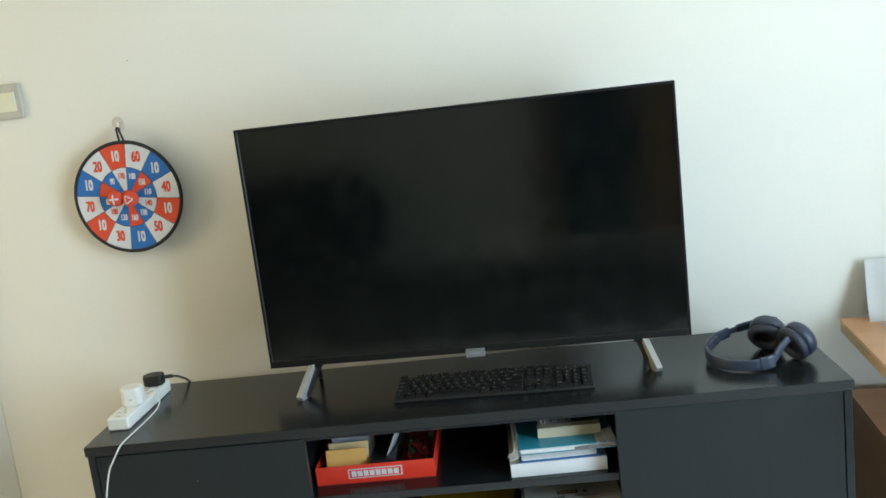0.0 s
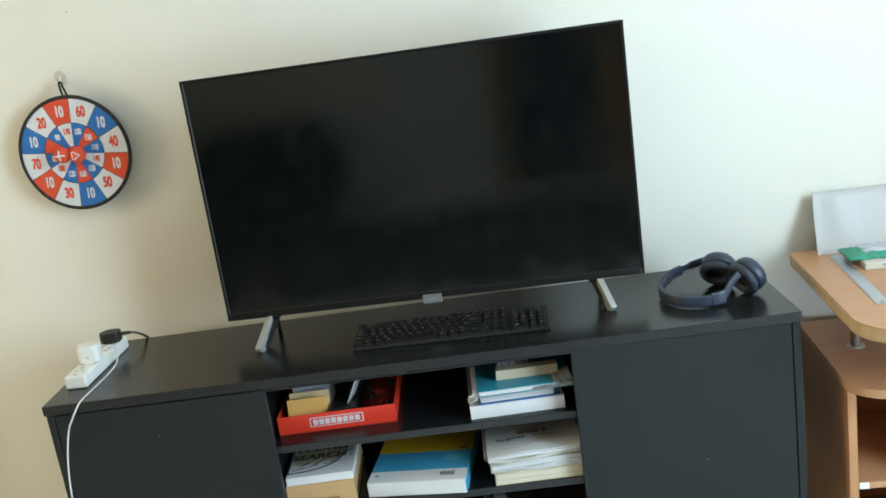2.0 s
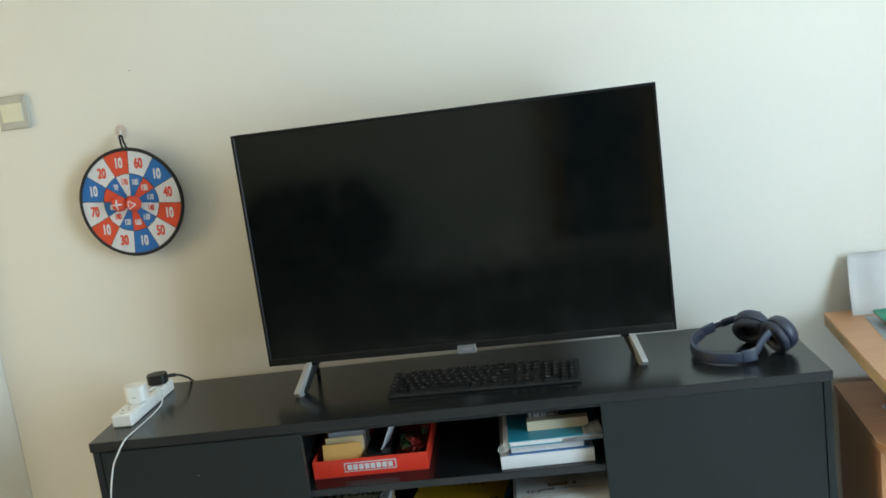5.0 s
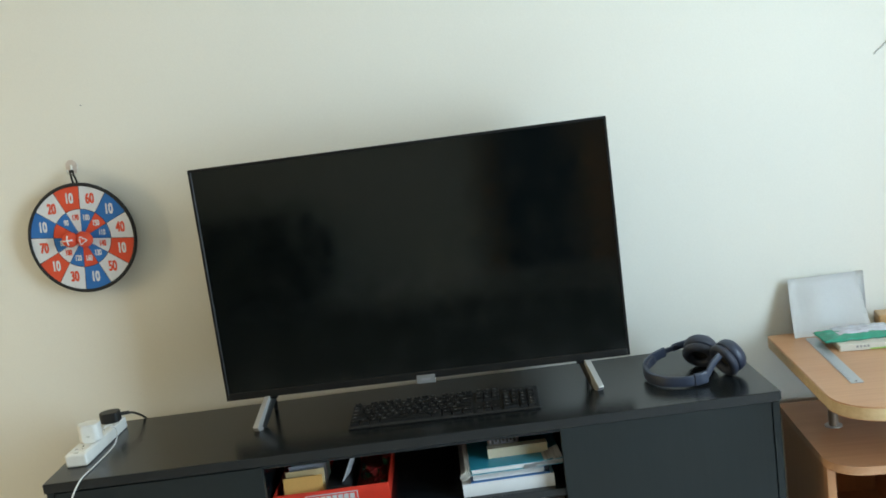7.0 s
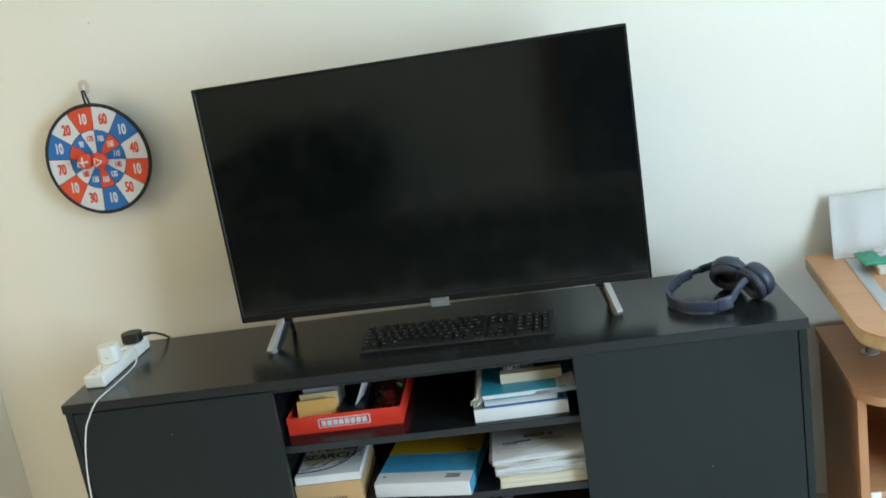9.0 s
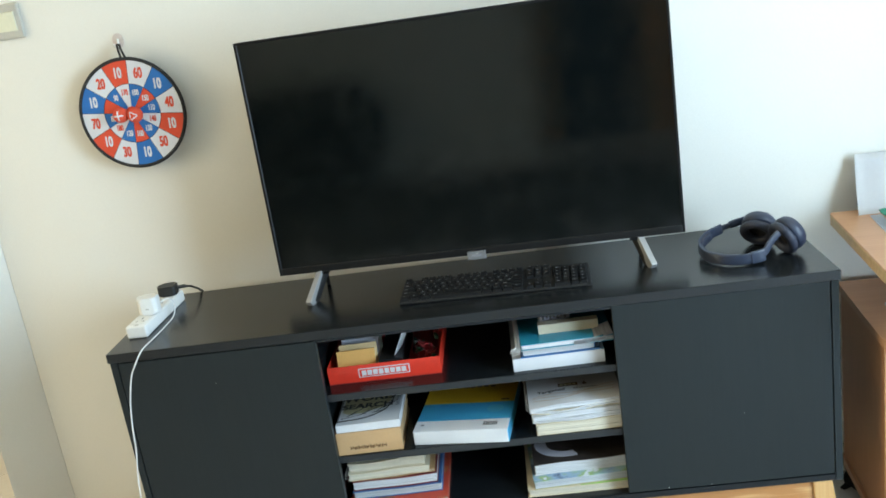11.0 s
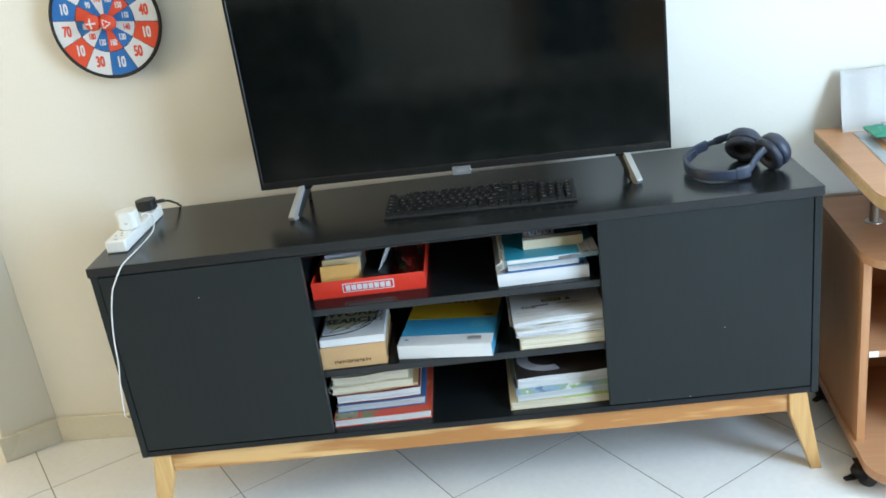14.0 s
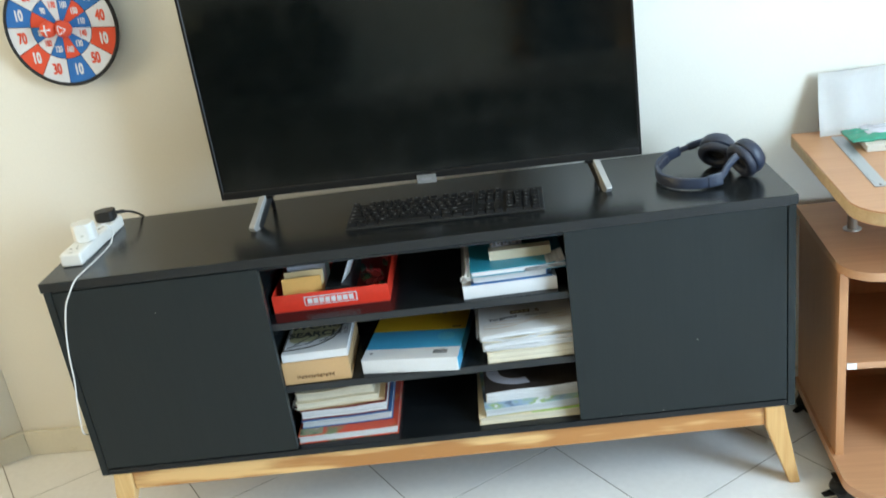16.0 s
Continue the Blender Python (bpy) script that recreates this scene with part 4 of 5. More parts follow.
ws = book("puzzle_book", "white word search puzzle book on a tan paperback", 0.150, 0.21, 0.019, C_WHITE, PG_WHITE, stand_at(-0.328, -0.178, -0.370, 0.21, SH2 + 0.0565), 1.2, "front")
part("cover_field", slab([(-0.066, 0.100), (-0.066, -0.040), (-0.052, -0.052), (-0.012, -0.050), (0.030, -0.030), (0.046, 0.0), (0.054, 0.100)], 0.0189, 0.0193), C_OLIVE, ws, "olive printed picture")
lettering("WORD", 0.040, INK, ws, pose(-0.006, 0.024, 0.0196), 1.0, bold=0.0011)
lettering("SEARCH", 0.034, INK, ws, pose(-0.008, -0.016, 0.0196), 1.0, bold=0.0011)
for k in range(9):
    a = Vector((-0.066 + 0.012 * k, -0.074 + 0.003 * k + 0.006 * (k % 3), 0.0195))
    part("drawn_line", bar(a, a + Vector((0.034 - 0.012 * (k % 2), 0.010 + 0.014 * (k % 3), 0)), 0.0024, 0.0002), INK, ws)
part("drawn_line", tube([(-0.073, -0.086, 0.0194), (-0.040, -0.084, 0.0194), (-0.004, -0.076, 0.0194), (0.028, -0.054, 0.0194), (0.046, -0.022, 0.0194), (0.058, 0.050, 0.0194)], 0.0016, 6), INK, ws)
part("drawn_line", tube([(-0.073, -0.090, 0.0194), (-0.0725, -0.020, 0.0194), (-0.070, 0.060, 0.0194)], 0.0014, 6), INK, ws)
for k in range(10):
    part("print_bar", box(0.060 + 0.0008 * (k % 2), 0.069, -0.028 + 0.0075 * k, -0.0245 + 0.0075 * k, 0.0189, 0.0193, 0), INKGREY, ws)
bb2 = book("textbook", "blue, yellow and white softback textbook", 0.222, 0.262, 0.034, C_WHITE, PG_WHITE, stand_at(-0.133, 0.085, -0.374, 0.262, SH2), -7.5, "right", top=C_SKY, spine_mat=C_SKY)
part("cover_fold", box(-0.1112, 0.1098, -0.1330, -0.1292, 0.0, 0.0338, 0.0018, 3), C_WHITE, bb2, "white cover folded round the front")
part("cover_band", box(-0.1112, 0.1112, -0.1312, -0.083, 0.0340, 0.0343, 0), C_WHITE, bb2, "white cover band")
part("cover_band", box(-0.1112, 0.1112, 0.004, 0.131, 0.0340, 0.0343, 0), C_YELLOW, bb2, "yellow cover band")
for i in range(14):
    part("barcode_bar", box(0.050 + i * 0.0024, 0.050 + i * 0.0024 + 0.0008 * (1 + i % 2), -0.112, -0.094, 0.0343, 0.0346, 0), INK, bb2)
part("emblem", moved(disc(0.0045, 0.0343, 0.0346, 20), pose(-0.094, -0.102, 0)), INKGREY, bb2)
for i in range(7):
    part("title_bar", box(-0.060 + i * 0.017, -0.048 + i * 0.017, 0.086, 0.095, 0.0343, 0.0346, 0), INKBROWN, bb2)
part("round_mark", moved(disc(0.020, 0.0343, 0.0345, 24), pose(0.070, -0.030, 0)), C_PALESKY, bb2, "pale printed disc")
part("print_bar", box(0.078, 0.098, 0.012, 0.020, 0.0343, 0.0346, 0), INKBROWN, bb2)
z = SH2
for i, (h, cv, pg, x0, x1, tw) in enumerate(((0.026, C_CREAM, PG_CREAM, 0.130, 0.334, 1.0), (0.010, C_WHITE, PG_WHITE, 0.128, 0.333, -1.0), (0.013, C_WHITE, PG_WHITE, 0.122, 0.331, 1.8), (0.009, C_CREAM, PG_WHITE, 0.126, 0.333, 0.2), (0.012, C_WHITE, PG_WHITE, 0.120, 0.330, 1.0))):
    wb = book("workbook", ("cream softback workbook at the bottom of a pile", "thin white workbook in a pile", "white workbook with bent pages", "thin cream-covered workbook in a pile", "white workbook with printed title on a pile")[i], x1 - x0, 0.275, h, cv, pg, stand_at(x0, x1, -0.374 + 0.003 * (i % 2), 0.275, z), tw, "back", 0.0006, sag=0.13, base=z - SH2)
    z += h + 0.0002
spiral(wb, -0.106, -0.12, 0.12, 0.000, 0.006, 22)
ON = z - SH2 - 0.0122


def on_top(bm):
    """Print on the bent cover of the top workbook."""
    return rippled(bm, 0.21, ON, 0.13)


part("title_box", on_top(box(-0.032, 0.014, -0.052, -0.036, 0.0121, 0.0125, 0)), INKBROWN, wb)
for i in range(4):
    part("title_bar", on_top(box(-0.028 + i * 0.010, -0.021 + i * 0.010, -0.047, -0.041, 0.0124, 0.0128, 0)), C_OLIVE, wb)
word = lettering("Targeted", 0.018, INKDARK, wb, pose(-0.050, -0.066, 0.0123), bold=0.0006)
grade = lettering("6", 0.021, INKBROWN, wb, pose(0.030, -0.044, 0.0123), bold=0.0008)
for ob in (word, grade):
    for v in ob.data.vertices:
        v.co.z += swell(v.co.x + ob.matrix_basis.translation.x, 0.0123, 0.21, ON, 0.13)
for i in range(9):
    part("title_bar", on_top(box(0.002 + i * 0.0062, 0.0065 + i * 0.0062, -0.069, -0.0635 + 0.0015 * (i % 2), 0.0121, 0.0125, 0)), INKGREY, wb)
for k in range(3):
    c = bmesh.new()
    lo, hi = [], []
    for i in range(19):
        x = -0.095 + 0.19 * i / 18
        y = -0.088 - 0.010 * k + 0.022 * (i / 18) ** 2 + 0.006 * math.sin(i * 0.5 + k)
        lo.append(c.verts.new((x, y, 0.0125)))
        hi.append(c.verts.new((x, y + 0.0018, 0.0125)))
    for i in range(18):
        c.faces.new((lo[i], lo[i + 1], hi[i + 1], hi[i]))
    part("printed_line", on_top(c), C_TAN, wb)

# lower compartment
z = SH0
for i, (nm, lab, h, cv, pg, x0, x1, tw, sp, fr) in enumerate((
        ("book", "red softback with a picture cover at the bottom of a pile", 0.021, C_PIC_RED, PG_WHITE, -0.331, -0.096, 1.2, "back", -0.373),
        ("book", "blue-covered softback with grey pages", 0.021, C_BLUE, PG_GREY, -0.325, -0.110, 1.6, "back", -0.343),
        ("book", "white-paged softback with dark red covers", 0.025, C_DARKRED, PG_WHITE, -0.323, -0.118, 1.6, "back", -0.341),
        ("notebook", "thin tan-covered notebook in a pile", 0.007, C_TAN, PG_WHITE, -0.326, -0.124, 2.4, "back", -0.338),
        ("notebook", "cream ring-bound notebook in a pile", 0.017, C_CREAM, PG_CREAM, -0.330, -0.133, 2.0, "back", -0.345),
        ("notebook", "plain cream paper notebook on top of a pile", 0.022, C_CREAM, PG_CREAM, -0.326, -0.140, 1.0, "back", -0.340))):
    bk = book(nm, lab, x1 - x0, 0.24, h, cv, pg, stand_at(x0, x1, fr, 0.24, z), tw, sp, (0.0024, 0.0024, 0.0022, 0.0020, 0.0012, 0.0010)[i], category=nm, sag=0.03, base=z - SH0)
    if i == 0:
        part("cover_picture", box(-0.114, -0.060, -0.118, -0.090, h + 0.0003, h + 0.0007, 0), C_PIC_GREY, bk, "small printed picture")
    if i == 4:
        spiral(bk, -0.098, -0.115, 0.11, 0.008, 0.009, 20)
    z += h + 0.0003
z = SH0
for i, (lab, h, cv, pg, x0, x1, tw, tp, fr) in enumerate((
        ("cream softback with a green printed cover under other books", 0.018, C_CREAM, PG_CREAM, 0.094, 0.332, 0.6, C_CREAM, -0.373),
        ("softback with grey pages and a blue picture cover", 0.021, C_OLIVE, PG_GREY, 0.104, 0.334, 3.4, C_PIC_BLUE, -0.368),
        ("white softback with a dark picture cover", 0.027, C_WHITE, PG_WHITE, 0.112, 0.334, 1.6, C_DARK, -0.344))):
    bk = book("book", lab, x1 - x0, 0.25, h, cv, pg, stand_at(x0, x1, fr, 0.25, z), tw, "back", (0.001, 0.0012, 0.001)[i], top=tp, sag=0.05, base=z - SH0)
    if i == 0:
        part("cover_picture", rippled(box(0.004, 0.117, -0.1235, -0.07, h + 0.0002, h + 0.0005, 0), x1 - x0, 0, 0.05), C_GREEN, bk, "green printed cover field")
    z += h + 0.0003
one = bmesh.new()
ro = [[one.verts.new((-0.030 + r * math.cos(a), -0.034 + 0.95 * r * math.sin(a), 0.0274)) for r in (0.046, 0.074)] for a in [radians(140 + 150 * k / 24) for k in range(25)]]
for v in one.verts:
    v.co.z += swell(v.co.x, 0.0274, 0.222, z - SH0 - 0.0273, 0.05) + 0.0003
for a, b in zip(ro, ro[1:]):
    one.faces.new((a[0], a[1], b[1], b[0]))
part("cover_arc", one, C_LILAC, bk, "pale printed curve")

# ---------------- computer desk ----------------
dk = thing("computer_desk", "beech laminate computer desk on castors with worn edges", "desk", (0.905, 0.0, 0), (0, 0, -5))
part("desktop", slab(rounded(0.0, 1.10, -0.605, -0.045, (0.095, 0.095, 0.01, 0.01), 20), 0.706, 0.7345, 0.003), BEECH, dk, "beech desktop with rounded corners")
part("edge_band", slab(rounded(-0.0016, 1.1016, -0.6066, -0.06, (0.0966, 0.0966, 0.0, 0.0), 20), 0.7085, 0.7315, 0), EDGE, dk, "worn pale edging")
part("keyboard_shelf", slab(rounded(0.013, 1.06, -0.470, -0.05, (0.075, 0.02, 0.005, 0.005), 20), 0.537, 0.556, 0.002), BEECH, dk)
RPX = 0.235
# right panel's unseen front is carried further out to shade the compartment
for x, front in ((0.020, -0.402), (RPX, -0.455)):
    part("side_panel", box(x, x + 0.018, front, -0.055, 0.0755, 0.5365, 0.001), BEECH_UP, dk)
part("end_panel", box(1.03, 1.05, -0.46, -0.03, 0.006, 0.5365, 0.001), BEECH_UP, dk)
part("back_panel", box(0.0385, RPX - 0.0005, -0.066, -0.058, 0.0755, 0.5365, 0), BEECH_UP, dk)
part("shelf", box(0.0385, RPX - 0.0005, -0.400, -0.0665, 0.296, 0.312, 0.001), BEECH, dk)
part("sticker", box(0.040, 0.060, -0.4012, -0.3995, 0.2965, 0.3115, 0), WHITEPL, dk, "small white label")
part("base_board", slab(rounded(0.013, RPX + 0.03, -0.555, -0.05, (0.075, 0.03, 0.005, 0.005), 20), 0.053, 0.075, 0.002), BEECH, dk)
part("base_edge", slab(rounded(0.06, RPX + 0.0316, -0.5566, -0.30, (0.03, 0.03, 0.0, 0.0), 20), 0.055, 0.073, 0), EDGE, dk, "worn pale edging")
for x, y in ((0.092, -0.230), (1.0, -0.230)):
    post = part("post", moved(disc(0.0105, 0.5565, 0.7055, 20), pose(x, y, 0)), BRACKET, dk, "short brownish metal support post")
    part("flange", moved(disc(0.020, 0.5562, 0.5590, 24, 0.001), pose(x, y, 0)), SILVER, post)


def castor(x, y, turn):
    c = part("castor", moved(box(-0.018, 0.018, -0.018, 0.018, 0.049, 0.0528, 0.001), pose(x, y, 0)), BEZEL, dk, "black twin-wheel castor")
    for s in (-1, 1):
        part("wheel", moved(disc(0.022, -0.007, 0.007, 24, 0.003), pose(x, y, 0, 0, 0, turn) @ pose(0.012 * s, -0.014, 0.022, 0, 90, 0)), RUBBER, c, smooth=True)
    part("hood", moved(turned([(0.023, 0.018), (0.026, 0.029), (0.021, 0.041), (0.009, 0.0485)], 20), pose(x, y, 0)), BEZEL, c, smooth=True)
    part("brake_lever", moved(slab([(-0.010, -0.020), (0.010, -0.020), (0.006, -0.046), (-0.006, -0.046)], 0.016, 0.021, 0.001), pose(x, y, 0, 0, 0, turn - 130)), BEZEL, c)


castor(0.020, -0.452, 60)
castor(RPX, -0.50, 20)
castor(0.030, -0.10, 80)
castor(RPX, -0.10, 30)

DZ = 0.7348
pp = thing("folded_paper", "white folded sheet standing like a tent on the desk", "paper", (1.0475, -0.099, DZ))
for y0, y1, shift in ((0.0, 0.066, 0.0), (0.080, 0.070, 0.022)):
    one = bmesh.new()
    g = []
    for i in range(15):
        row = []
        for k in range(9):
            u, v = i / 14, k / 8
            x = -0.0955 + shift + 0.191 * u + (0.016 - 0.022 * u) * v
            bow = 0.007 * (0.35 + 0.65 * math.sin(math.pi * v)) * (math.cos(2 * math.pi * (min(u, 0.67) - 0.07) / 0.6) if y0 == 0 else -0.3) - (0.006 * max(0, u - 0.8) * 5 * math.sin(math.pi * v) if y0 == 0 else 0)
            row.append(one.verts.new((x, y0 + (y1 - y0) * v + bow, 0.1335 * v)))
        g.append(row)
    for a, b in zip(g, g[1:]):
        for k in range(8):
            one.faces.new((a[k], b[k], b[k + 1], a[k + 1]))
    bmesh.ops.solidify(one, geom=one.faces[:], thickness=0.0006)
    part("sheet", one, PAPER, pp, smooth=True)
rl = thing("ruler", "steel ruler lying on the desk", "ruler", (0.9645, -0.285, DZ), (0, 0, -6.8))
part("blade", slab(rounded(-0.013, 0.013, -0.175, 0.175, (0.003,) * 4, 4), 0, 0.0012), STEEL, rl)
bm = bmesh.new()
for i in range(60):
    y = -0.150 + i * 0.005
    box(-0.0125, -0.0125 + (0.006 if i % 2 == 0 else 0.003), y, y + 0.0006, 0.0012, 0.0014, 0, bm=bm)
part("graduations", bm, INKGREY, rl)
part("hole", moved(disc(0.003, 0.0012, 0.0015, 16), pose(0, -0.166, 0)), INK, rl)
wbx = thing("eraser_box", "flat pale grey cardboard box with a green stripe", "box", (1.075, -0.215, DZ), (0, 0, -8))
part("carton", box(-0.070, 0.078, -0.040, 0.040, 0, 0.015, 0.0015), BOARD, wbx)
part("stripe", box(-0.004, 0.0782, -0.0404, -0.0398, 0.001, 0.004, 0), C_GREEN, wbx, "green stripe")
for i in range(4):
    part("print_bar", box(-0.034 + i * 0.008, -0.029 + i * 0.008, -0.0404, -0.0398, 0.007, 0.012, 0), INKGREY, wbx)
gp = thing("wrapped_packet", "shiny green and clear plastic packet on a white box", "packet", (1.072, -0.180, DZ + 0.0142), (0, 0, -4))
one = bmesh.new()
bmesh.ops.create_grid(one, x_segments=34, y_segments=20, size=1)
for v in one.verts:
    x, y = v.co.x, v.co.y
    edge = max(0, 1 - max(abs(x), abs(y)) ** 4)
    v.co = Vector((x * 0.090, y * 0.044, 0.004 + 0.009 * edge + 0.004 * noise.noise(Vector((x * 4, y * 4, 1)))))
bmesh.ops.solidify(one, geom=one.faces[:], thickness=0.0025)
part("wrapper", one, GREENWRAP, gp, "crinkled green film", smooth=True)
one = bmesh.new()
bmesh.ops.create_grid(one, x_segments=24, y_segments=14, size=1)
for v in one.verts:
    x, y = v.co.x, v.co.y
    v.co = Vector((0.012 + x * 0.064, 0.008 + y * 0.030, 0.0170 + 0.003 * noise.noise(Vector((x * 4, y * 4, 5))) - 0.004 * max(abs(x), abs(y)) ** 4))
bmesh.ops.solidify(one, geom=one.faces[:], thickness=0.0012)
part("label", one, FILM, gp, "pale clear film window", smooth=True)
tb = thing("wooden_block", "small tan wooden block on the desk", "block", (1.225, -0.085, DZ), (0, 0, -12))
part("block", box(-0.06, 0.06, -0.03, 0.03, 0, 0.032, 0.004), C_TAN, tb)

# ---------------- dartboard, hook, balls ----------------
db = thing("dartboard", "round red, blue and white fabric dartboard hanging on the wall", "dartboard", (-0.790, wall_y(-0.79) - 0.036, 1.1995), (90, 6.5, LEAN_WALL))
R, RI, RC = 0.134, 0.0745, 0.0175
part("backing", disc(0.137, -0.006, 0.0, 72), FELT_BLACK, db)
one = bmesh.new()
n, m_ = 72, 10
rg = [[one.verts.new(((0.137 + 0.0048 * math.cos(b)) * math.cos(a), (0.137 + 0.0048 * math.cos(b)) * math.sin(a), -0.001 + 0.0048 * math.sin(b))) for b in [2 * math.pi * j / m_ for j in range(m_)]] for a in [2 * math.pi * k / n for k in range(n)]]
for k in range(n):
    for j in range(m_):
        one.faces.new((rg[k][j], rg[(k + 1) % n][j], rg[(k + 1) % n][(j + 1) % m_], rg[k][(j + 1) % m_]))
part("rim", one, FELT_BLACK, db, "black bound rim", smooth=True)


def sector(a0, a1, r0, r1, z):
    one = bmesh.new()
    st = 8
    lo = [one.verts.new((r0 * math.cos(a0 + (a1 - a0) * k / st), r0 * math.sin(a0 + (a1 - a0) * k / st), z)) for k in range(st + 1)]
    hi = [one.verts.new((r1 * math.cos(a0 + (a1 - a0) * k / st), r1 * math.sin(a0 + (a1 - a0) * k / st), z)) for k in range(st + 1)]
    for k in range(st):
        one.faces.new((lo[k], lo[k + 1], hi[k + 1], hi[k]))
    return one


OUT = [("60", "w"), ("10", "b"), ("40", "w"), ("10", "r"), ("50", "w"), ("10", "b"), ("30", "w"), ("10", "r"), ("70", "w"), ("10", "b"), ("20", "w"), ("10", "r")]
INN = [("100", "b"), ("150", "r"), ("110", "b"), ("140", "w"), ("130", "b"), ("160", "r"), ("120", "b"), ("180", "w"), ("80", "b"), ("", "r"), ("90", "b"), ("170", "w")]
FM = {"w": FELT_WHITE, "b": FELT_BLUE, "r": FELT_RED}
for i, (num, c) in enumerate(OUT):
    a1 = radians(90 - 30 * i)
    a0 = a1 - radians(30)
    part("sector", sector(a0 + 0.006, a1 - 0.006, RI + 0.0008, R, 0.0008), FM[c], db)
    am = (a0 + a1) / 2
    lettering(num, 0.036, FM["r" if c == "w" else "w"], db, pose(0.104 * math.cos(am), 0.104 * math.sin(am), 0.0012, 0, 0, 3), 0.62, bold=0.0010, name="number")
for i, (num, c) in enumerate(INN):
    a1 = radians(90 - 30 * i)
    a0 = a1 - radians(30)
    part("sector", sector(a0 + 0.008, a1 - 0.008, RC, RI - 0.0008, 0.0008), FM[c], db)
    am = (a0 + a1) / 2
    if num:
        lettering(num, 0.020, FM["r" if c == "w" else "w"], db, pose(0.054 * math.cos(am), 0.054 * math.sin(am), 0.0012, 0, 0, 3), 0.60, bold=0.0006, name="number")
part("bullseye", disc(RC, 0, 0.001, 32), FELT_RED, db, "red bullseye")
part("hanging_loop", tube([(-0.012, 0.138, -0.001), (-0.015, 0.150, 0.0), (-0.018, 0.163, -0.002), (-0.020, 0.170, -0.005), (-0.014, 0.170, -0.005), (-0.011, 0.162, -0.002), (-0.005, 0.150, 0.0), (-0.001, 0.138, -0.001)], 0, 8, flat=(0.006, 0.002)), FELT_BLACK, db, "black ribbon loop")
for x, y in ((-0.020, 0.002), (0.017, -0.002)):
    bl = thing("sticky_ball", "red and white fuzzy ball stuck to the dartboard", "ball", (-0.793 + x, wall_y(-0.79) - 0.036 - 0.0205, 1.1985 + y), (90, 20 if x < 0 else -30, 0), group="balls on the dartboard")
    one = bmesh.new()
    bmesh.ops.create_uvsphere(one, u_segments=28, v_segments=16, radius=0.0195)
    part("ball", one, FELT_RED, bl, smooth=True)
    if x < 0:
        for t_ in (20, 110):
            bm = bmesh.new()
            ring = [Vector((0.0197 * math.cos(a), 0, 0.0197 * math.sin(a))) for a in [radians(52 + 76 * k / 16) for k in range(17)]]
            part("stripe", moved(tube(None, 0, 8, line=ring, flat=(0.004, 0.001)), pose(0, 0, 0, 0, 0, t_)), FELT_WHITE, bl, "white stripe")
    else:
        for t_ in (0, 60, 120):
            q = [Vector((0.011 * math.cos(radians(90 + t_ * 2 + s)), 0.011 * math.sin(radians(90 + t_ * 2 + s)), 0.0163)) for s in (0, 120)]
            part("stripe", tube(None, 0, 8, line=[q[0], (q[0] + q[1]) / 2 + Vector((0, 0, 0.0024)), q[1]], flat=(0.004, 0.001)), FELT_WHITE, bl, "white stripe")
hk = thing("wall_hook", "small pale plastic adhesive hook on the wall", "hook", (-0.797, wall_y(-0.797), 1.377), (90, 0, LEAN_WALL))
part("pad", slab(rounded(-0.014, 0.014, -0.014, 0.022, (0.010, 0.010, 0.014, 0.014)), 0, 0.003, 0.001), HOOKPL, hk, "pale adhesive pad")
part("hook", tube([(0, 0.008, 0.002), (0, -0.006, 0.007), (0, -0.012, 0.014), (0, -0.010, 0.026), (0, -0.003, 0.030)], 0.0028, 10), WHITEPL, hk, smooth=True)

# ---------------- light switch and marks on the wall ----------------
sw = thing("light_switch", "square white wall light switch with a cream rocker", "light switch", (-1.077, wall_y(-1.08), 1.466), (90, 0, LEAN_WALL))
part("plate", slab(rounded(-0.0435, 0.0435, -0.0435, 0.0435, (0.004,) * 4, 4), 0.0, 0.011, 0.006), SWITCHPL, sw, "grey white frame")
part("rocker", moved(slab(rounded(-0.030, 0.030, -0.024, 0.024, (0.002,) * 4, 4), 0.009, 0.014, 0.002), pose(0, 0, 0, 3, 0, 0)), CREAMPL, sw, "cream rocker")
nl = thing("nail", "small dark nail in the wall", "nail", (-0.743, wall_y(-0.743), 1.531), (90, 0, LEAN_WALL))
part("head", disc(0.0013, 0.0, 0.004, 12), INKGREY, nl)
solo("wire", tube([(x, wall_y(x) - 0.002, z) for x, z in ((1.222, 1.396), (1.228, 1.404), (1.239, 1.411), (1.253, 1.424), (1.276, 1.450))], 0.0020, 8), GREYPL, "thin grey wire end on the wall", "wire", smooth=True)

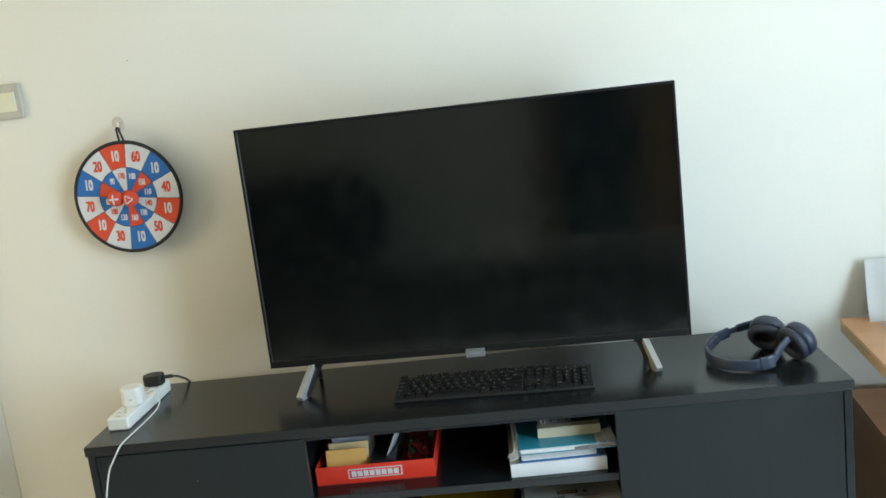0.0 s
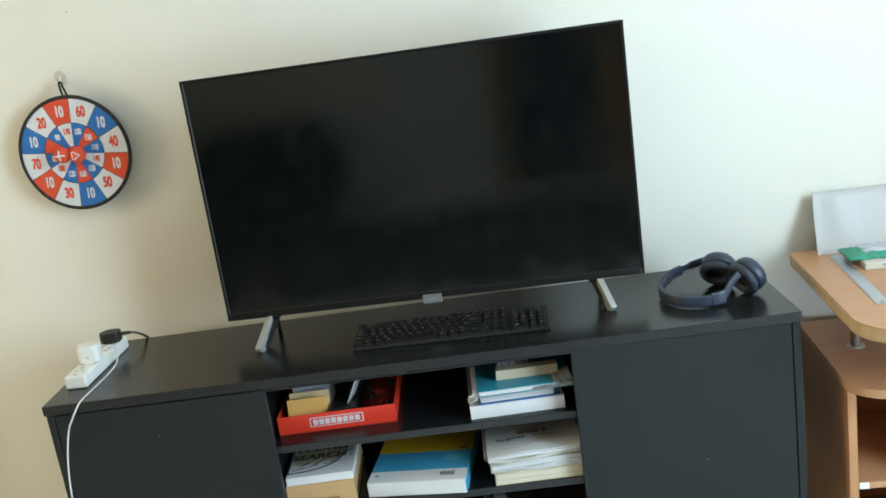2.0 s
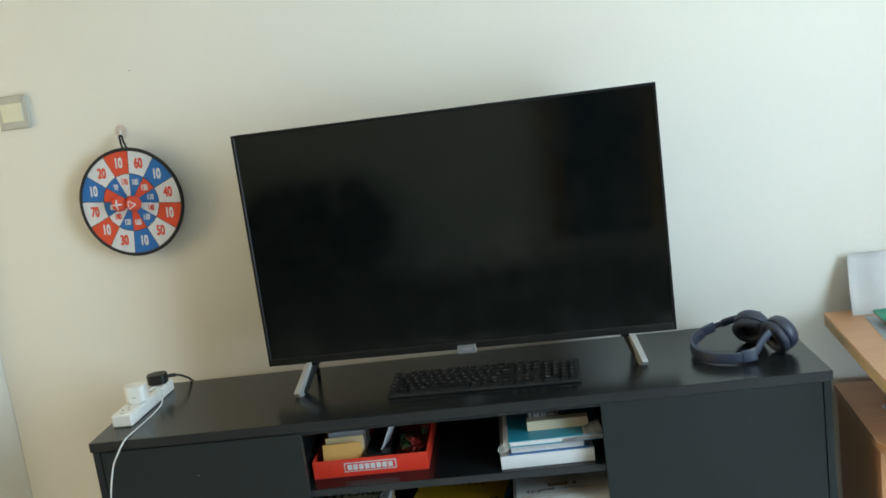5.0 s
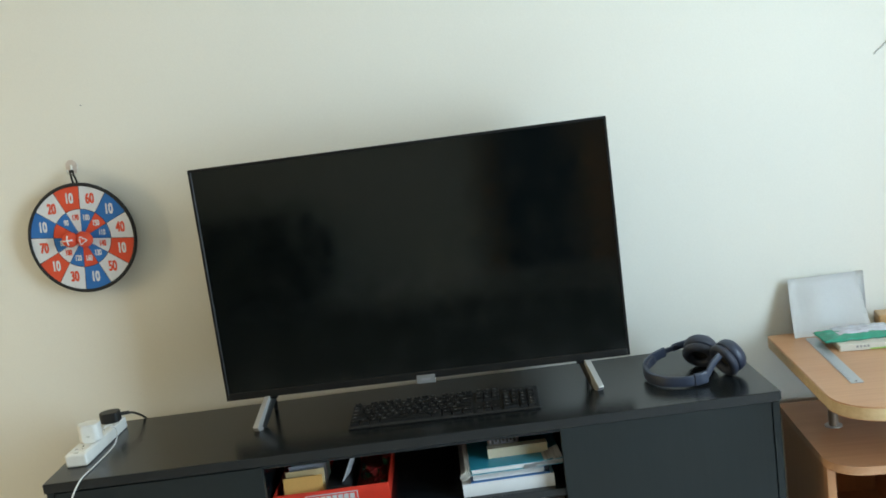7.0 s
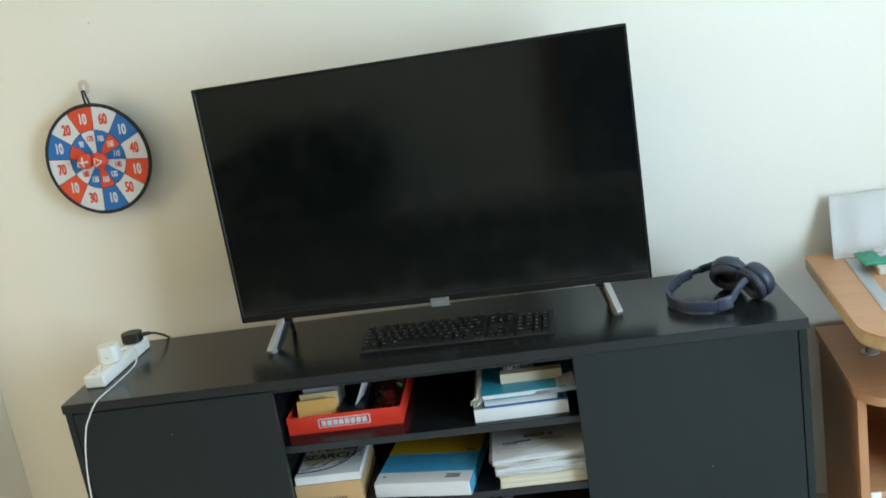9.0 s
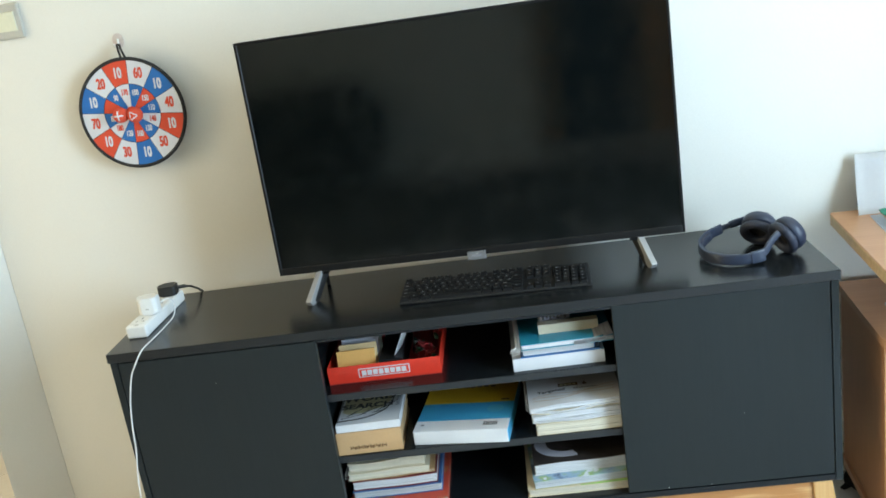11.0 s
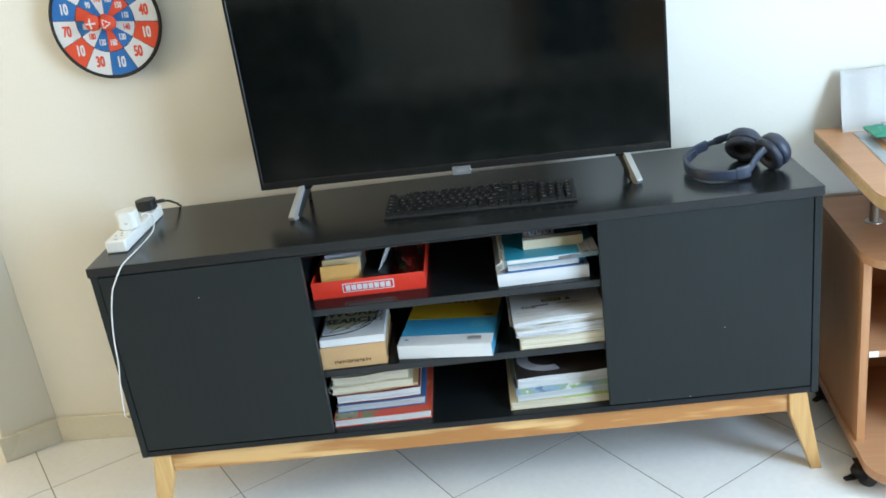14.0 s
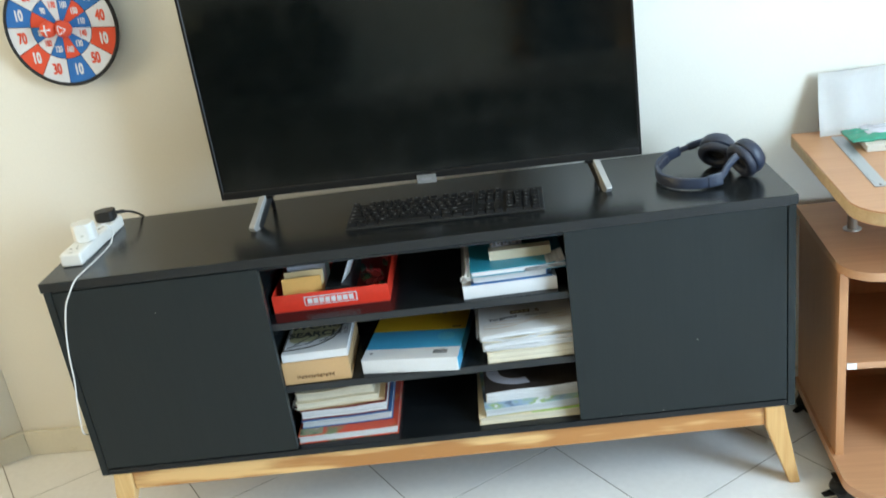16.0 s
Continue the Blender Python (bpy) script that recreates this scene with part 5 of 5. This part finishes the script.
# ---------------- floor tiles ----------------
structure("floor", box(-4.15, EAST_X + 0.15, FRONT_Y - 0.15, end.y + 0.15, -0.10, -0.0009, 0), GROUT, "pale ceramic tile floor laid diagonally", category="floor")
floor_ob = bpy.data.objects["floor"]
T, A = 0.405, radians(34.3)
eu, ev = Vector((math.cos(A), math.sin(A))), Vector((-math.sin(A), math.cos(A)))
h = T / 2 - 0.0015
tile_mesh = mesh_of("tile", slab([(-h, -h), (h, -h), (h, h), (-h, h)], -0.0008, 0.0, 0), TILE)
near, far = [], []
RX0, RX1, RY0, RY1 = WEST_X - 0.07, EAST_X + 0.07, FRONT_Y - 0.07, end.y + 0.07


def trimmed(poly):
    """Cuts a tile along the walls of the room."""
    for axis, limit, sign in ((0, RX0, 1), (0, RX1, -1), (1, RY0, 1), (1, RY1, -1)):
        out = []
        for p, q in zip(poly, poly[1:] + poly[:1]):
            dp, dq = (p[axis] - limit) * sign, (q[axis] - limit) * sign
            if dp >= 0:
                out.append(p)
            if dp * dq < 0:
                out.append(p + (q - p) * (dp / (dp - dq)))
        poly = out
        if not poly:
            break
    return poly


for i in range(-22, 23):
    for j in range(-22, 23):
        c = eu * (0.1356 + (i + 0.5) * T) + ev * (-0.268 + (j + 0.5) * T)
        whole = [c + eu * a + ev * b for a, b in ((-h, -h), (h, -h), (h, h), (-h, h))]
        cut = trimmed(whole)
        if len(cut) < 3:
            continue
        if cut == whole and (c - Vector((0, -0.6))).length < 2.6:
            near.append(c)
        else:
            far.append(cut)
for c in near:
    ob = new("tile", tile_mesh)
    ob.parent = floor_ob
    ob.matrix_basis = pose(c.x, c.y, 0, 0, 0, 34.3)
bm = bmesh.new()
for q in far:
    vs = [bm.verts.new((p.x, p.y, 0)) for p in q]
    bm.faces.new(vs)
    lo = [bm.verts.new((p.x, p.y, -0.0008)) for p in q]
    n = len(q)
    for k in range(n):
        bm.faces.new((vs[k], lo[k], lo[(k + 1) % n], vs[(k + 1) % n]))
rest = part("tiles_beyond", bm, TILE, floor_ob)
tagged(rest, "far floor tiles", kind="stuff")
